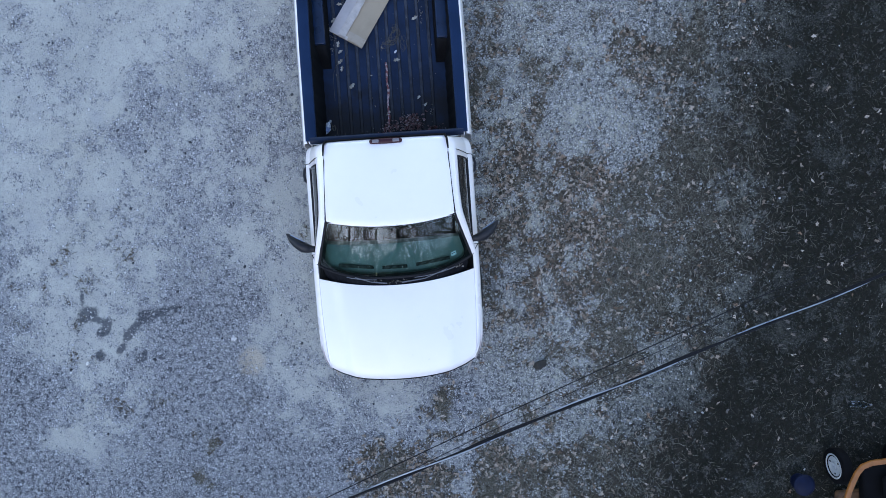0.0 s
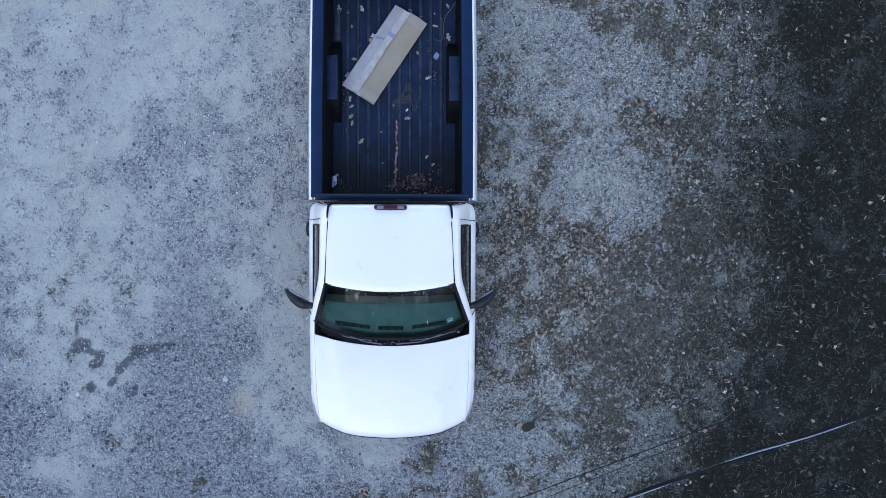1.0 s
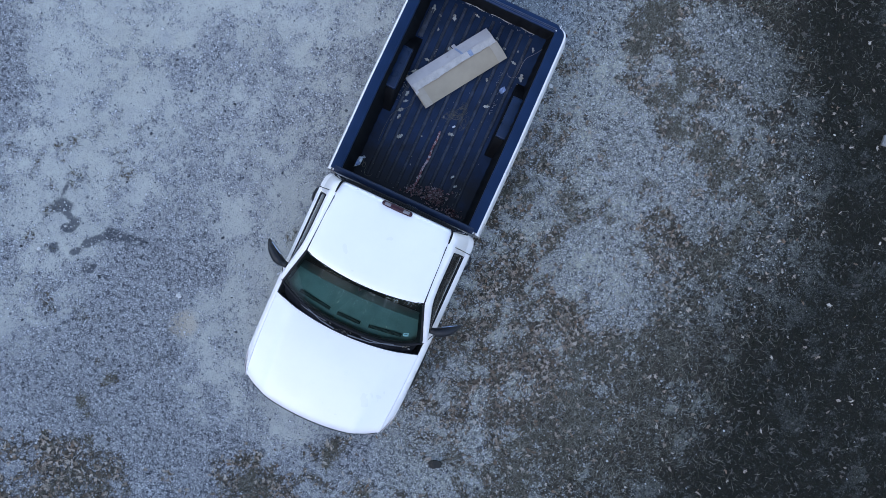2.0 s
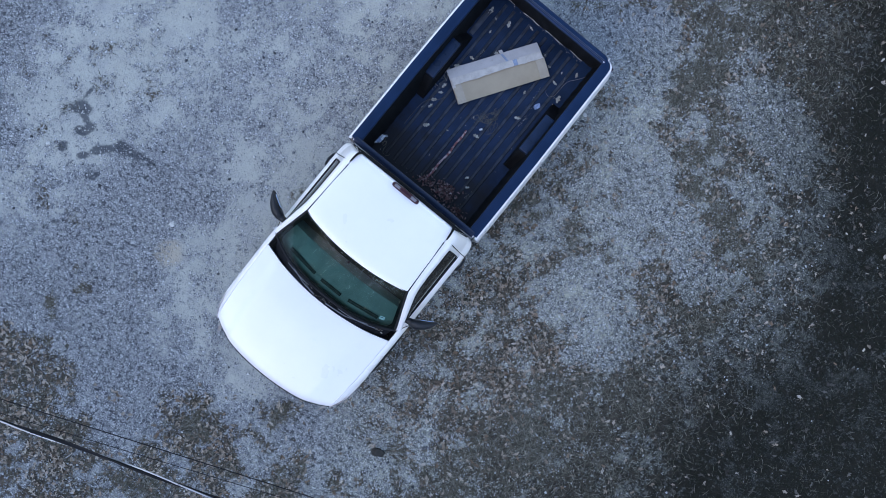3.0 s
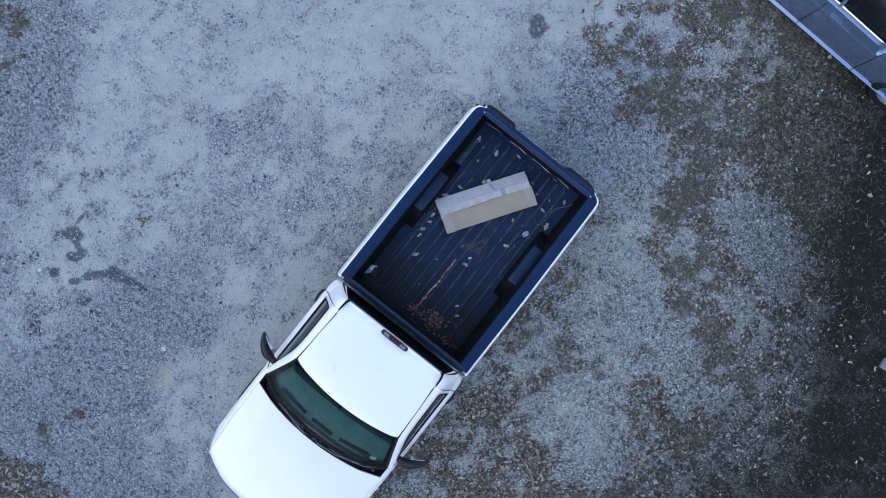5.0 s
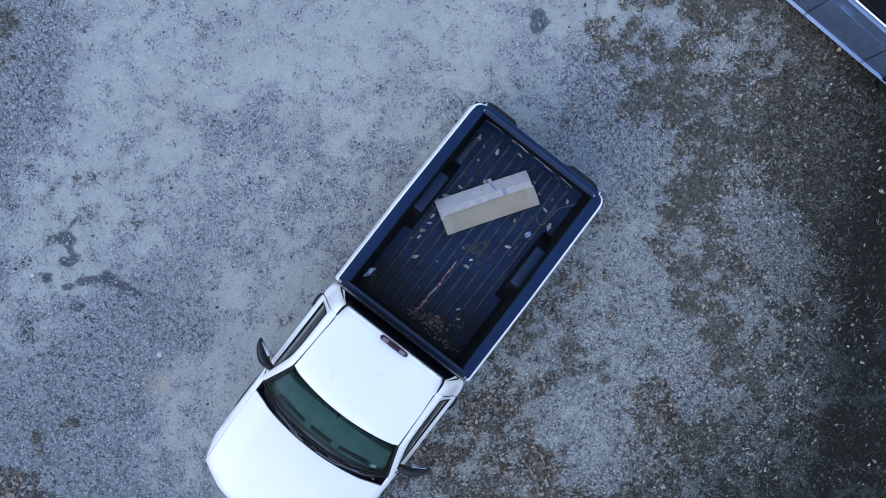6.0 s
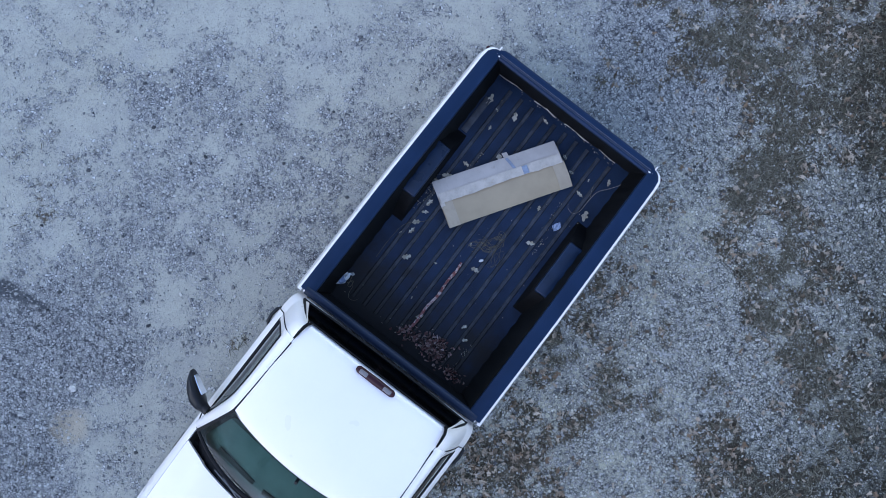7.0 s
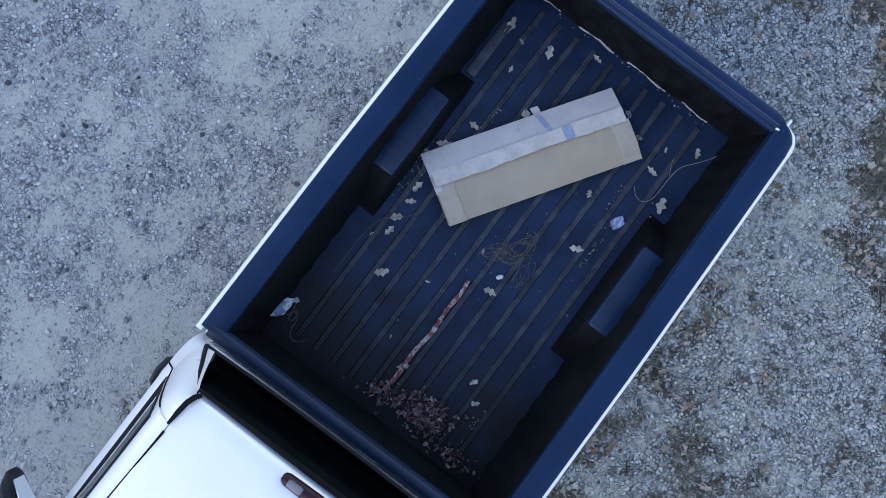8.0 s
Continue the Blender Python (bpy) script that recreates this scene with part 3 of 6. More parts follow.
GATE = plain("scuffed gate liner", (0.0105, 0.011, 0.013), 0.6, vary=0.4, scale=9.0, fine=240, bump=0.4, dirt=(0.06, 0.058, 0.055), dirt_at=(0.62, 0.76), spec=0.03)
WIPER = plain("grey wiper metal", (0.16, 0.165, 0.18), 0.4, 0.3, 0.2, scale=40)
VENT = plain("grey vent plastic", (0.035, 0.045, 0.045), 0.6, vary=0.2)
CARDEND = plain("faded cardboard end", (0.37, 0.315, 0.25), 0.85, vary=0.08, scale=6, fine=260, bump=0.15, dirt=(0.28, 0.23, 0.18))
RUST = plain("rusty orange paint", (0.10, 0.042, 0.014), 0.7, vary=0.35, scale=18, dirt=(0.03, 0.018, 0.012))
FRONTCAP = plain("glossy front cap", (0.0080, 0.0175, 0.042), 0.46, vary=0.12, scale=4, fine=350, bump=0.1, spec=0.22)
COWL = plain("black cowl plastic", (0.008, 0.0085, 0.011), 0.7, vary=0.3, fine=300, bump=0.3, spec=0.06)
GROOVE = plain("worn cap edge", (0.055, 0.066, 0.095), 0.4, vary=0.3, scale=30)
# dry leaves again, with the shade of the east edge in their colours
SHADED_LEAF = by_island("shaded leaves", [(0.035, 0.031, 0.027), (0.085, 0.077, 0.068), (0.14, 0.128, 0.115), (0.05, 0.042, 0.034)], 0.8, 0.1, spec=0.15)
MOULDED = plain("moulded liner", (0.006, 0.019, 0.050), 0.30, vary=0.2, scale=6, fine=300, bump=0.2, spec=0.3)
LEDGE = plain("worn liner ledge", (0.050, 0.056, 0.072), 0.45, vary=0.3, scale=14, fine=260, bump=0.2, spec=0.2)


def dirt_shaded(m, reach, amount):
    """A ragged brown-black film on a bed surface towards its front: dirt, with the shade there put into its colour."""
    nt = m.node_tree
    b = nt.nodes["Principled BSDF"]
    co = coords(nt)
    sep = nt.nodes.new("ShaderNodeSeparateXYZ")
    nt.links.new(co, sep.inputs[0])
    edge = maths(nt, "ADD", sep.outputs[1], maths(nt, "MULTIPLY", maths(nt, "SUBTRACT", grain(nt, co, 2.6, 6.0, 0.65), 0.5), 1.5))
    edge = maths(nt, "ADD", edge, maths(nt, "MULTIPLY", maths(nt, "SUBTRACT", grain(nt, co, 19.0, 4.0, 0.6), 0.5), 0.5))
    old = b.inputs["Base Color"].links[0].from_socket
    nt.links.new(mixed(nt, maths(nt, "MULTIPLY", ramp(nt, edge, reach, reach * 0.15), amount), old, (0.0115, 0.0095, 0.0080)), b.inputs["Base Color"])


# brown dirt at the bed's front, darkened to stand for shade as well
dirt_shaded(LINER, 1.0, 0.9)
dirt_shaded(RIB, 1.0, 0.9)


# ---- the ground ----
def spread(lo, hi, step_in, far, n):
    inner = np.arange(lo, hi + step_in / 2, step_in)
    grow = np.geomspace(step_in, far, n)
    return np.concatenate([(lo - np.cumsum(grow))[::-1], inner, hi + np.cumsum(grow)])


def raw_mesh(name, verts, quads=None, tris=None, smooth=False):
    """A mesh from arrays of points and faces."""
    me = bpy.data.meshes.new(name)
    faces = quads if quads is not None else tris
    k = faces.shape[1]
    me.vertices.add(len(verts))
    me.vertices.foreach_set("co", np.ascontiguousarray(verts, np.float32).ravel())
    me.loops.add(faces.size)
    me.loops.foreach_set("vertex_index", np.ascontiguousarray(faces, np.int32).ravel())
    me.polygons.add(len(faces))
    me.polygons.foreach_set("loop_start", np.arange(0, faces.size, k, dtype=np.int32))
    me.polygons.foreach_set("use_smooth", np.full(len(faces), smooth))
    me.update(calc_edges=True)
    me.validate()
    return me


def lay(x, y):
    """The height of the ground."""
    return 0.012 * (fbm(x, y, 1.1, 5, 3) - 0.5) + 0.006 * (fbm(x, y, 0.16, 7, 2) - 0.5)


def build_ground():
    xs, ys = spread(-8.0, 9.0, 0.05, 160.0, 22), spread(-7.0, 9.0, 0.05, 160.0, 22)
    gx, gy = np.meshgrid(xs, ys)
    x, y = gx.ravel(), gy.ravel()
    verts = np.column_stack([x, y, lay(x, y)])
    w = len(xs)
    i = (np.arange(len(ys) - 1)[:, None] * w + np.arange(w - 1)[None, :]).ravel()
    me = raw_mesh("ground", verts, quads=np.column_stack([i, i + 1, i + w + 1, i + w]), smooth=True)
    veg, dark, coarse, oil, tuft, straw = cover(x, y)
    sand = 0.8 * step(0.0, 0.3, blob(x, y, -2.18, -2.80, 0.21, 0.23) + 0.5 * (fbm(x, y, 0.2, 9) - 0.5))
    # beyond the yard the cover runs on evenly
    out = np.clip(np.maximum(np.abs(x - 0.5) - 8.4, np.abs(y - 1.0) - 7.9) / 0.8, 0, 1)
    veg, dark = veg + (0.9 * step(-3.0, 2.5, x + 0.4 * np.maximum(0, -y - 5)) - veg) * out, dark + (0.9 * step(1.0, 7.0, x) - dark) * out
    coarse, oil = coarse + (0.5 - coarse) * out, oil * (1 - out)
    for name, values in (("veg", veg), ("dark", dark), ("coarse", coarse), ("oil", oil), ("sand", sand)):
        me.attributes.new(name, "FLOAT", "POINT").data.foreach_set("value", values.astype(np.float32))
    me.materials.append(GROUND)
    return tagged(new("ground", me), "pale gravel yard turning to dead grass and dark, shade-toned turf", "ground", kind="structure")


build_ground()


# ---- the pickup truck: x across, y to the rear, z up ----
truck = thing("pickup_truck", "white two-door pickup truck with a black-lined open bed, parked on gravel", "pickup truck")
FRONT_AXLE, REAR_AXLE, TYRE = -1.88, 1.56, 0.39
CAB_LINES = [(-1, -1), (0.5, 0.5), (0.84, 0.86), (0.95, 1.02), (1.12, 1.24), (1.18, 1.30), (1.40, 1.495), (1.73, 1.785), (1.80, 1.865), (2.0, 2.06)]
BED_LINES = [(-1, -1), (0.5, 0.5), (0.60, 0.56), (0.79, 0.70), (1.05, 0.955), (1.35, 1.256), (2.0, 1.9)]
SIDE_LINES = [(-1, -1), (0.5, 0.5), (0.84, 0.815), (1.05, 0.995), (1.33, 1.238), (2.0, 1.9)]
LINES = CAB_LINES


def side_bottom(y):
    """The lower edge of the side panels, with the wheel arches."""
    z = 0.50
    for c in (FRONT_AXLE, REAR_AXLE):
        d = abs(y - c)
        if d < 0.48:
            z = max(z, 0.36 + math.sqrt(0.48 ** 2 - d * d))
    return z


def side_panel(y0, y1, upper, n=24, flare=True):
    """A side panel from its lower edge up through the (x, z) points of upper(y)."""
    def f(y, k):
        up = upper(y)
        zb = side_bottom(y)
        x0, z0 = up[0]
        if k < 6:
            t = k / 6
            z = zb + (z0 - zb) * t
            x = x0 - 0.05 * (1 - min(1, (z - 0.42) / (z0 - 0.42))) ** 1.5
            near = min(abs(y - FRONT_AXLE), abs(y - REAR_AXLE))
            if flare and near < 0.62:
                x += 0.012 * (1 - t) * min(1, (0.62 - near) / 0.14)
            return (x, y, z)
        return (up[k - 6][0], y, up[k - 6][1])
    return bm_grid(f, lin(y0, y1, n), range(6 + len(upper(y0))), 0.012)


# hood and front wings
def hood_front(x):
    return -2.968 + 0.115 * (x / 0.92) ** 2 + 0.08 * abs(x / 0.92) ** 5


def hood_rear(x):
    return -1.780 + 0.12 * (x / 0.9) ** 2


def hood_z(x, k):
    """k: 0 at the rear edge, 1 at the nose."""
    zc = poly([(0, 1.135), (0.35, 1.115), (0.7, 1.075), (0.9, 1.035), (0.97, 1.005), (1.0, 0.965)], k)[0]
    crease = 0.022 * float(step(0.80, 0.70, abs(x) + 0.10 * k))
    return zc - 0.030 * (x / 0.93) ** 2 - 0.02 * abs(x / 0.93) ** 6 + crease - 0.016


def hood_half(k):
    return poly([(0, 0.955), (0.5, 0.945), (0.85, 0.925), (1.0, 0.905)], k)[0]


ks = [0, 0.02, 0.1, 0.2, 0.3, 0.42, 0.55, 0.67, 0.78, 0.86, 0.92, 0.96, 0.985, 1.0]
hood = bm_grid(lambda k, s: (s * hood_half(k), hood_rear(s * hood_half(k)) + (hood_front(s * hood_half(k)) - hood_rear(s * hood_half(k))) * k, hood_z(s * hood_half(k), k)), ks, lin(-1, 1, 41), 0.02)
hood_ob = part("hood", hood, WHITE, truck, "wide white hood with soft creases")
part("hood_seal", bm_tube([(x, hood_front(x) - 0.008, hood_z(x, 1.0) - 0.025) for x in lin(-0.90, 0.90, 41)], 0.012, 6), SEAM, hood_ob)


def wing_upper(y):
    k = min(1, max(0, (y + 1.64) / (-2.80 + 1.64)))
    half = hood_half(k) + 0.003
    w = poly([(0, 1.045), (0.5, 1.04), (0.75, 1.02), (0.9, 0.98), (1.0, 0.915)], k)[0]
    zt = hood_z(half, k) - 0.002
    return [(w - 0.004, 0.86), (w, 0.92), (w - 0.010, zt - 0.085), (w - (w - half) * 0.35, zt - 0.040), (w - (w - half) * 0.7, zt - 0.015), (half + 0.001, zt)]


wing = side_panel(-1.345, -2.80, wing_upper, 34)
part("front_wing", wing, WHITE, truck)
part("front_wing", mirror_x(side_panel(-1.345, -2.80, wing_upper, 34)), WHITE, truck)

# under the hood: a dark tray so that no light leaks through the gaps
part("engine_bay", bm_grid(lambda k, s: (s * (hood_half(k) + 0.05), hood_rear(s * 0.9) + (hood_front(s * 0.9) + 0.05 - hood_rear(s * 0.9)) * k, hood_z(s * 0.92, k) - 0.05), lin(0, 1, 9), lin(-1, 1, 9), 0.01), SEAM, truck)


# nose: grille, lamps, bumper
def nose(x, back=0.0):
    return hood_front(max(-0.92, min(0.92, x))) + back


part("front_panel", bm_grid(lambda s, z: (s * 0.93, nose(s * 0.9, 0.03) + 0.02 * (0.95 - z), z), lin(-1, 1, 25), [0.52, 0.6, 0.7, 0.8, 0.88, 0.93], 0.02), WHITE, truck)
grille = bm_grid(lambda s, z: (s * 0.52, nose(s * 0.52, 0.012), z), lin(-1, 1, 13), [0.66, 0.9], 0.02)
grille_ob = part("grille", grille, TRIM, truck, "black front grille")
for i in range(4):
    part("slat", bm_grid(lambda s, z: (s * 0.5, nose(s * 0.5, -0.006), z), lin(-1, 1, 13), [0.69 + i * 0.055, 0.705 + i * 0.055], 0.012), CHROME, grille_ob)
for sgn in (1, -1):
    part("headlight", bm_grid(lambda s, z: (sgn * (0.56 + 0.33 * s), nose(0.56 + 0.33 * s, 0.008 + 0.03 * s * s), z), lin(0, 1, 8), lin(0.68, 0.89, 4), 0.02), LAMP, truck, "clear headlight")
    part("indicator", bm_grid(lambda s, z: (sgn * (0.60 + 0.28 * s), nose(0.60 + 0.28 * s, 0.008 + 0.03 * s * s), z), lin(0, 1, 6), [0.61, 0.66], 0.015), AMBER, truck)
bump_rings = []
for s in lin(-1, 1, 25):
    x = s * 0.98
    y = -2.97 + 0.14 * s * s + 0.10 * abs(s) ** 7
    bump_rings.append([(x, y + 0.10, 0.40), (x, y + 0.035, 0.38), (x, y + 0.02, 0.44), (x, y + 0.02, 0.54), (x, y + 0.045, 0.60), (x, y + 0.10, 0.60)])
part("front_bumper", bm_loft(bump_rings), CHROME, truck, "chrome front bumper")


# cowl, windshield, wipers
def glass_bottom(x):
    return (x, -1.680 + 0.212 * abs(x / 0.935) ** 2.8, 1.175 - 0.015 * (x / 0.935) ** 2)


def glass_top(x):
    return (x, -1.060 + 0.09 * (x / 0.74) ** 2, 1.748 - 0.035 * (x / 0.74) ** 2)


def pane_point(s, k):
    """s across, -1 to 1; k 0 at the bottom, 1 at the top."""
    a, b = Vector(glass_bottom(s * 0.925)), Vector(glass_top(s * 0.735))
    p = a.lerp(b, k)
    bow = 0.010 * 4 * k * (1 - k)
    return p + Vector((0, -bow * 0.6, bow * 0.8))


cowl = bm_grid(lambda s, k: (s * (0.900 - 0.040 * k), glass_bottom(s * 0.90)[1] * (1 - k) + hood_rear(s * 0.88) * k + 0.012 * (1 - k) - 0.02 * k, 1.168 - 0.055 * k - 0.012 * s * s - 0.03 * abs(s) ** 16 - 0.09 * k * s ** 4 + 0.004 * math.sin(s * 90)), lin(-1, 1, 121), lin(0, 1, 5), 0.01)
cowl_ob = part("cowl", cowl, COWL, truck, "black ribbed cowl below the windshield")
for i in range(22):
    x = -0.12 + 0.30 * i / 21
    part("cowl_slot", bm_box(x, x + 0.006, -1.755, -1.72, 1.152, 1.158, 0.001, 1), SEAM, cowl_ob)
ws = part("windshield", bm_grid(pane_point, lin(-1, 1, 33), lin(0, 1, 15)), WINDSHIELD, truck, "green-tinted windshield")
ws.visible_shadow = False
edge = [pane_point(s, 0) for s in lin(-1, 1, 25)] + [pane_point(1, k) for k in lin(0.08, 0.95, 10)] + [pane_point(s, 1) for s in lin(1, -1, 25)] + [pane_point(-1, k) for k in lin(0.95, 0.08, 10)]
part("seal", bm_tube(edge + [edge[0]], 0.016, 6), RUBBER, ws)
# the black border printed on the glass
def border_strip(ss, ks):
    return bm_grid(lambda s, k: pane_point(s, k) + Vector((0, 0.004, -0.006)), ss, ks)


border = bm_add(border_strip(lin(-1, 1, 33), [0.0, 0.03, 0.07]), border_strip(lin(-1, 1, 33), [0.93, 0.95, 0.975, 1.0]))
for sgn in (-1, 1):
    bm_add(border, border_strip([sgn * v for v in (0.940, 0.97, 1.0)], lin(0.07, 0.93, 10)))
    # rounded inner corners
    for k0, kd in ((0.07, 1), (0.93, -1)):
        fan = bmesh.new()
        tip = fan.verts.new(pane_point(sgn * 0.940, k0) + Vector((0, 0.004, -0.006)))
        arc = [fan.verts.new(pane_point(sgn * (0.940 - 0.08 * (1 - math.sin(a))), k0 + kd * 0.13 * (1 - math.cos(a))) + Vector((0, 0.004, -0.006))) for a in lin(0, math.pi / 2, 7)]
        for p, q in zip(arc, arc[1:]):
            fan.faces.new((tip, p, q))
        bm_add(border, fan)
part("border", border, SEAM, ws, "black printed glass border")
part("inspection_sticker", bm_grid(lambda s, k: pane_point(s, k) + Vector((0, 0.006, -0.010)), [0.765, 0.80, 0.835], [0.185, 0.225, 0.265]), plain("sticker paper", (0.55, 0.63, 0.72), 0.5, scale=40), ws, "pale blue sticker")
part("sticker_bar", bm_grid(lambda s, k: pane_point(s, k) + Vector((0, 0.004, -0.007)), [0.775, 0.82], [0.232, 0.245]), NAVY, ws)
for x0, x1, y1, sw in ((-0.50, -0.12, -1.79, 1), (0.06, 0.62, -1.77, 1)):
    arm = part("wiper_arm", bm_tube([(x1 if x0 < 0 else x0, -1.75, 1.165), ((x0 + x1) / 2, -1.72, 1.185), (x0 if x0 < 0 else x1, -1.65 + 0.03 * (x1 > 0.3), 1.207)], [0.009, 0.006, 0.005], 6), WIPER, truck)
    a, b = (x0 - 0.10, x0 + 0.26) if x0 < 0 else (0.22, 0.72)
    part("wiper_blade", bm_tube([(x, glass_bottom(x)[1] + 0.0 - 0.022, 1.203) for x in lin(a, b, 7)], 0.0045, 6), WIPER, arm)


# roof and cab
def roof_half(k):
    return 0.694 + 0.036 * k


def roof_point(k, s):
    """k: 0 at the rear, 1 at the front."""
    x = s * roof_half(k)
    y = -0.072 + (glass_top(x)[1] - 0.012 + 0.072) * k
    z = poly([(0, 1.712), (0.015, 1.745), (0.05, 1.772), (0.12, 1.786), (0.4, 1.80), (0.7, 1.797), (0.9, 1.782), (0.97, 1.772), (1, 1.760)], k)[0]
    return (x, y, z - 0.028 * s * s - 0.012 * abs(s) ** 8)


part("roof", bm_grid(roof_point, [0, 0.008, 0.02, 0.05, 0.09, 0.16, 0.3, 0.45, 0.6, 0.75, 0.86, 0.93, 0.97, 1], lin(-1, 1, 31), 0.012), WHITE, truck, "plain white cab roof")

# the cab's shoulders: from the roof's ditch and the windshield's edge down to the door window
RAIL_IN = [(0, 0.935, -1.468, 1.160), (0.2, 0.858, -1.265, 1.405), (0.38, 0.765, -1.02, 1.685), (0.44, 0.742, -0.945, 1.728), (0.55, 0.728, -0.74, 1.748), (0.8, 0.710, -0.36, 1.750), (0.885, 0.706, -0.238, 1.750), (1.0, 0.700, -0.075, 1.735)]
RAIL_OUT = [(0, 0.985, -1.41, 1.125), (0.2, 0.918, -1.21, 1.34), (0.38, 0.842, -0.975, 1.575), (0.44, 0.826, -0.89, 1.605), (0.55, 0.815, -0.71, 1.625), (0.8, 0.812, -0.34, 1.625), (0.885, 0.811, -0.238, 1.62), (1.0, 0.81, -0.10, 1.60)]


def shoulder(t, k):
    a, b = Vector(poly(RAIL_IN, t)), Vector(poly(RAIL_OUT, t))
    p = a.lerp(b, k)
    bow = 0.022 * 4 * k * (1 - k)
    return p + Vector((bow * 0.8, 0, bow))


SIDE_X = [(0.5, 0.965), (0.8, 1.033), (0.9, 1.043), (1.0, 1.033), (1.08, 1.012), (1.12, 0.962), (1.34, 0.902), (1.5, 0.855), (1.60, 0.822), (1.66, 0.795), (1.70, 0.768), (1.735, 0.732), (1.752, 0.705)]


def corner(z, k):
    """The cab's rear corner at height z: k from the door (0) round to the rear window (1)."""
    x = poly(SIDE_X, z)[0]
    inset = poly([(1.0, 0.12), (1.15, 0.115), (1.62, 0.10), (1.70, 0.075), (1.752, 0.016)], z)[0]
    rear = -0.022 - 0.075 * max(0, (z - 1.12) / 0.63)
    a, b, c, d = Vector((x, -0.238)), Vector((x, rear - 0.045)), Vector((x - inset * 0.25, rear)), Vector((x - inset, rear))
    p = a * (1 - k) ** 3 + b * 3 * k * (1 - k) ** 2 + c * 3 * k * k * (1 - k) + d * k ** 3
    return (p.x, p.y, z)


for sgn in (1, -1):
    fix = (lambda bm: bm) if sgn > 0 else mirror_x
    part("cab_shoulder", fix(bm_grid(shoulder, lin(0, 0.885, 38), lin(0, 1, 7), 0.02)), WHITE, truck)
    # the black strip in the roof's ditch, thicker at the back
    part("roof_seam", fix(bm_tube([(poly(RAIL_IN, t)[0] - 0.004, poly(RAIL_IN, t)[1], poly(RAIL_IN, t)[2] + 0.004) for t in lin(0.43, 0.86, 16)], 0.0065, 5)), SEAM, truck)
    part("roof_seam", fix(bm_tube([(0.708, -0.235, 1.757), (0.704, -0.17, 1.757), (0.698, -0.115, 1.752), (0.688, -0.085, 1.738), (0.676, -0.074, 1.712)], [0.008, 0.013, 0.014, 0.014, 0.012], 6)), SEAM, truck)
    part("cab_corner", fix(bm_grid(corner, [0.5, 0.65, 0.8, 0.9, 1.0, 1.08, 1.12, 1.2, 1.34, 1.45, 1.55, 1.62, 1.66, 1.70, 1.735, 1.748, 1.754], lin(0, 1, 15), 0.015)), WHITE, truck)
    belt = [(1.033, 0.80), (1.043, 0.90), (1.035, 1.00), (1.012, 1.08), (0.962, 1.12)]
    door = part("door", fix(side_panel(-1.34, -0.240, lambda y: belt, 18, False)), WHITE, truck)
    part("door_seam", fix(bm_tube([(poly(SIDE_X, z)[0] + 0.002, -0.238 - 0.05 * max(0, (z - 1.66) / 0.09), z + 0.002) for z in (0.5, 0.7, 0.9, 1.0, 1.08, 1.12, 1.34, 1.5, 1.6, 1.66)], 0.0045, 5)), SEAM, door)
    part("door_seam", fix(bm_tube([(0.985, -1.343, 0.5), (1.044, -1.343, 0.9), (1.034, -1.343, 1.0), (0.995, -1.38, 1.10), (0.970, -1.43, 1.145), (0.942, -1.468, 1.165)], 0.0055, 5)), SEAM, door)
    # the window, its sill strip and frame
    wtop = lambda y: poly([(-1.30, 0.965, 1.13), (-1.20, 0.912, 1.33), (-0.975, 0.848, 1.56), (-0.89, 0.830, 1.595), (-0.71, 0.820, 1.612), (-0.31, 0.818, 1.612)], y)
    pane = part("door_window", fix(bm_grid(lambda y, k: (0.948 + (wtop(y)[0] - 0.004 - 0.948) * k + 0.012 * 4 * k * (1 - k), y, 1.118 + (wtop(y)[1] - 1.118) * k), lin(-1.30, -0.31, 20), lin(0, 1, 7))), SIDEGLASS, door, "grey side window")
    pane.visible_shadow = False
    part("window_sill", fix(bm_box(0.934, 0.966, -1.33, -0.285, 1.108, 1.130, 0.006)), RUBBER, door)
    part("window_seal", fix(bm_tube([(wtop(y)[0] - 0.002, y, wtop(y)[1] + 0.002) for y in lin(-1.30, -0.31, 18)] + [(0.888, -0.300, 1.36), (0.950, -0.298, 1.12)], 0.011, 6)), RUBBER, door)
    part("window_post", fix(bm_grid(lambda y, k: (0.960 + (0.815 - 0.960) * k, y, 1.12 + (1.622 - 1.12) * k), [-0.305, -0.27, -0.236], lin(0, 1, 5), 0.012)), WHITE, door)
    part("door_handle", fix(bm_tube([(1.03, -0.445, 0.965), (1.058, -0.42, 0.97), (1.068, -0.35, 0.972), (1.058, -0.28, 0.97), (1.03, -0.255, 0.965)], 0.017, 8)), TRIM, door, "black door handle")
    # mirror: a swept-back black pod on a foot
    rings = []
    for k in lin(0, 1, 15):
        x = 0.955 + 0.32 * k
        y = -1.265 + 0.02 * math.sin(k * 3) + 0.185 * k ** 2.2
        d = poly([(0, 0.050), (0.12, 0.055), (0.25, 0.075), (0.5, 0.098), (0.8, 0.085), (0.95, 0.05), (1, 0.018)], k)[0]
        hgt = poly([(0, 0.05), (0.15, 0.055), (0.25, 0.10), (0.6, 0.115), (0.9, 0.095), (1, 0.05)], k)[0]
        rings.append([(x, y + d * math.cos(a) * (1.0 if math.cos(a) < 0 else 0.55), 1.225 + hgt * math.sin(a)) for a in lin(0, 2 * math.pi * 15 / 16, 16)])
    mir = part("side_mirror", fix(bm_loft(rings)), TRIM, truck, "black door mirror")
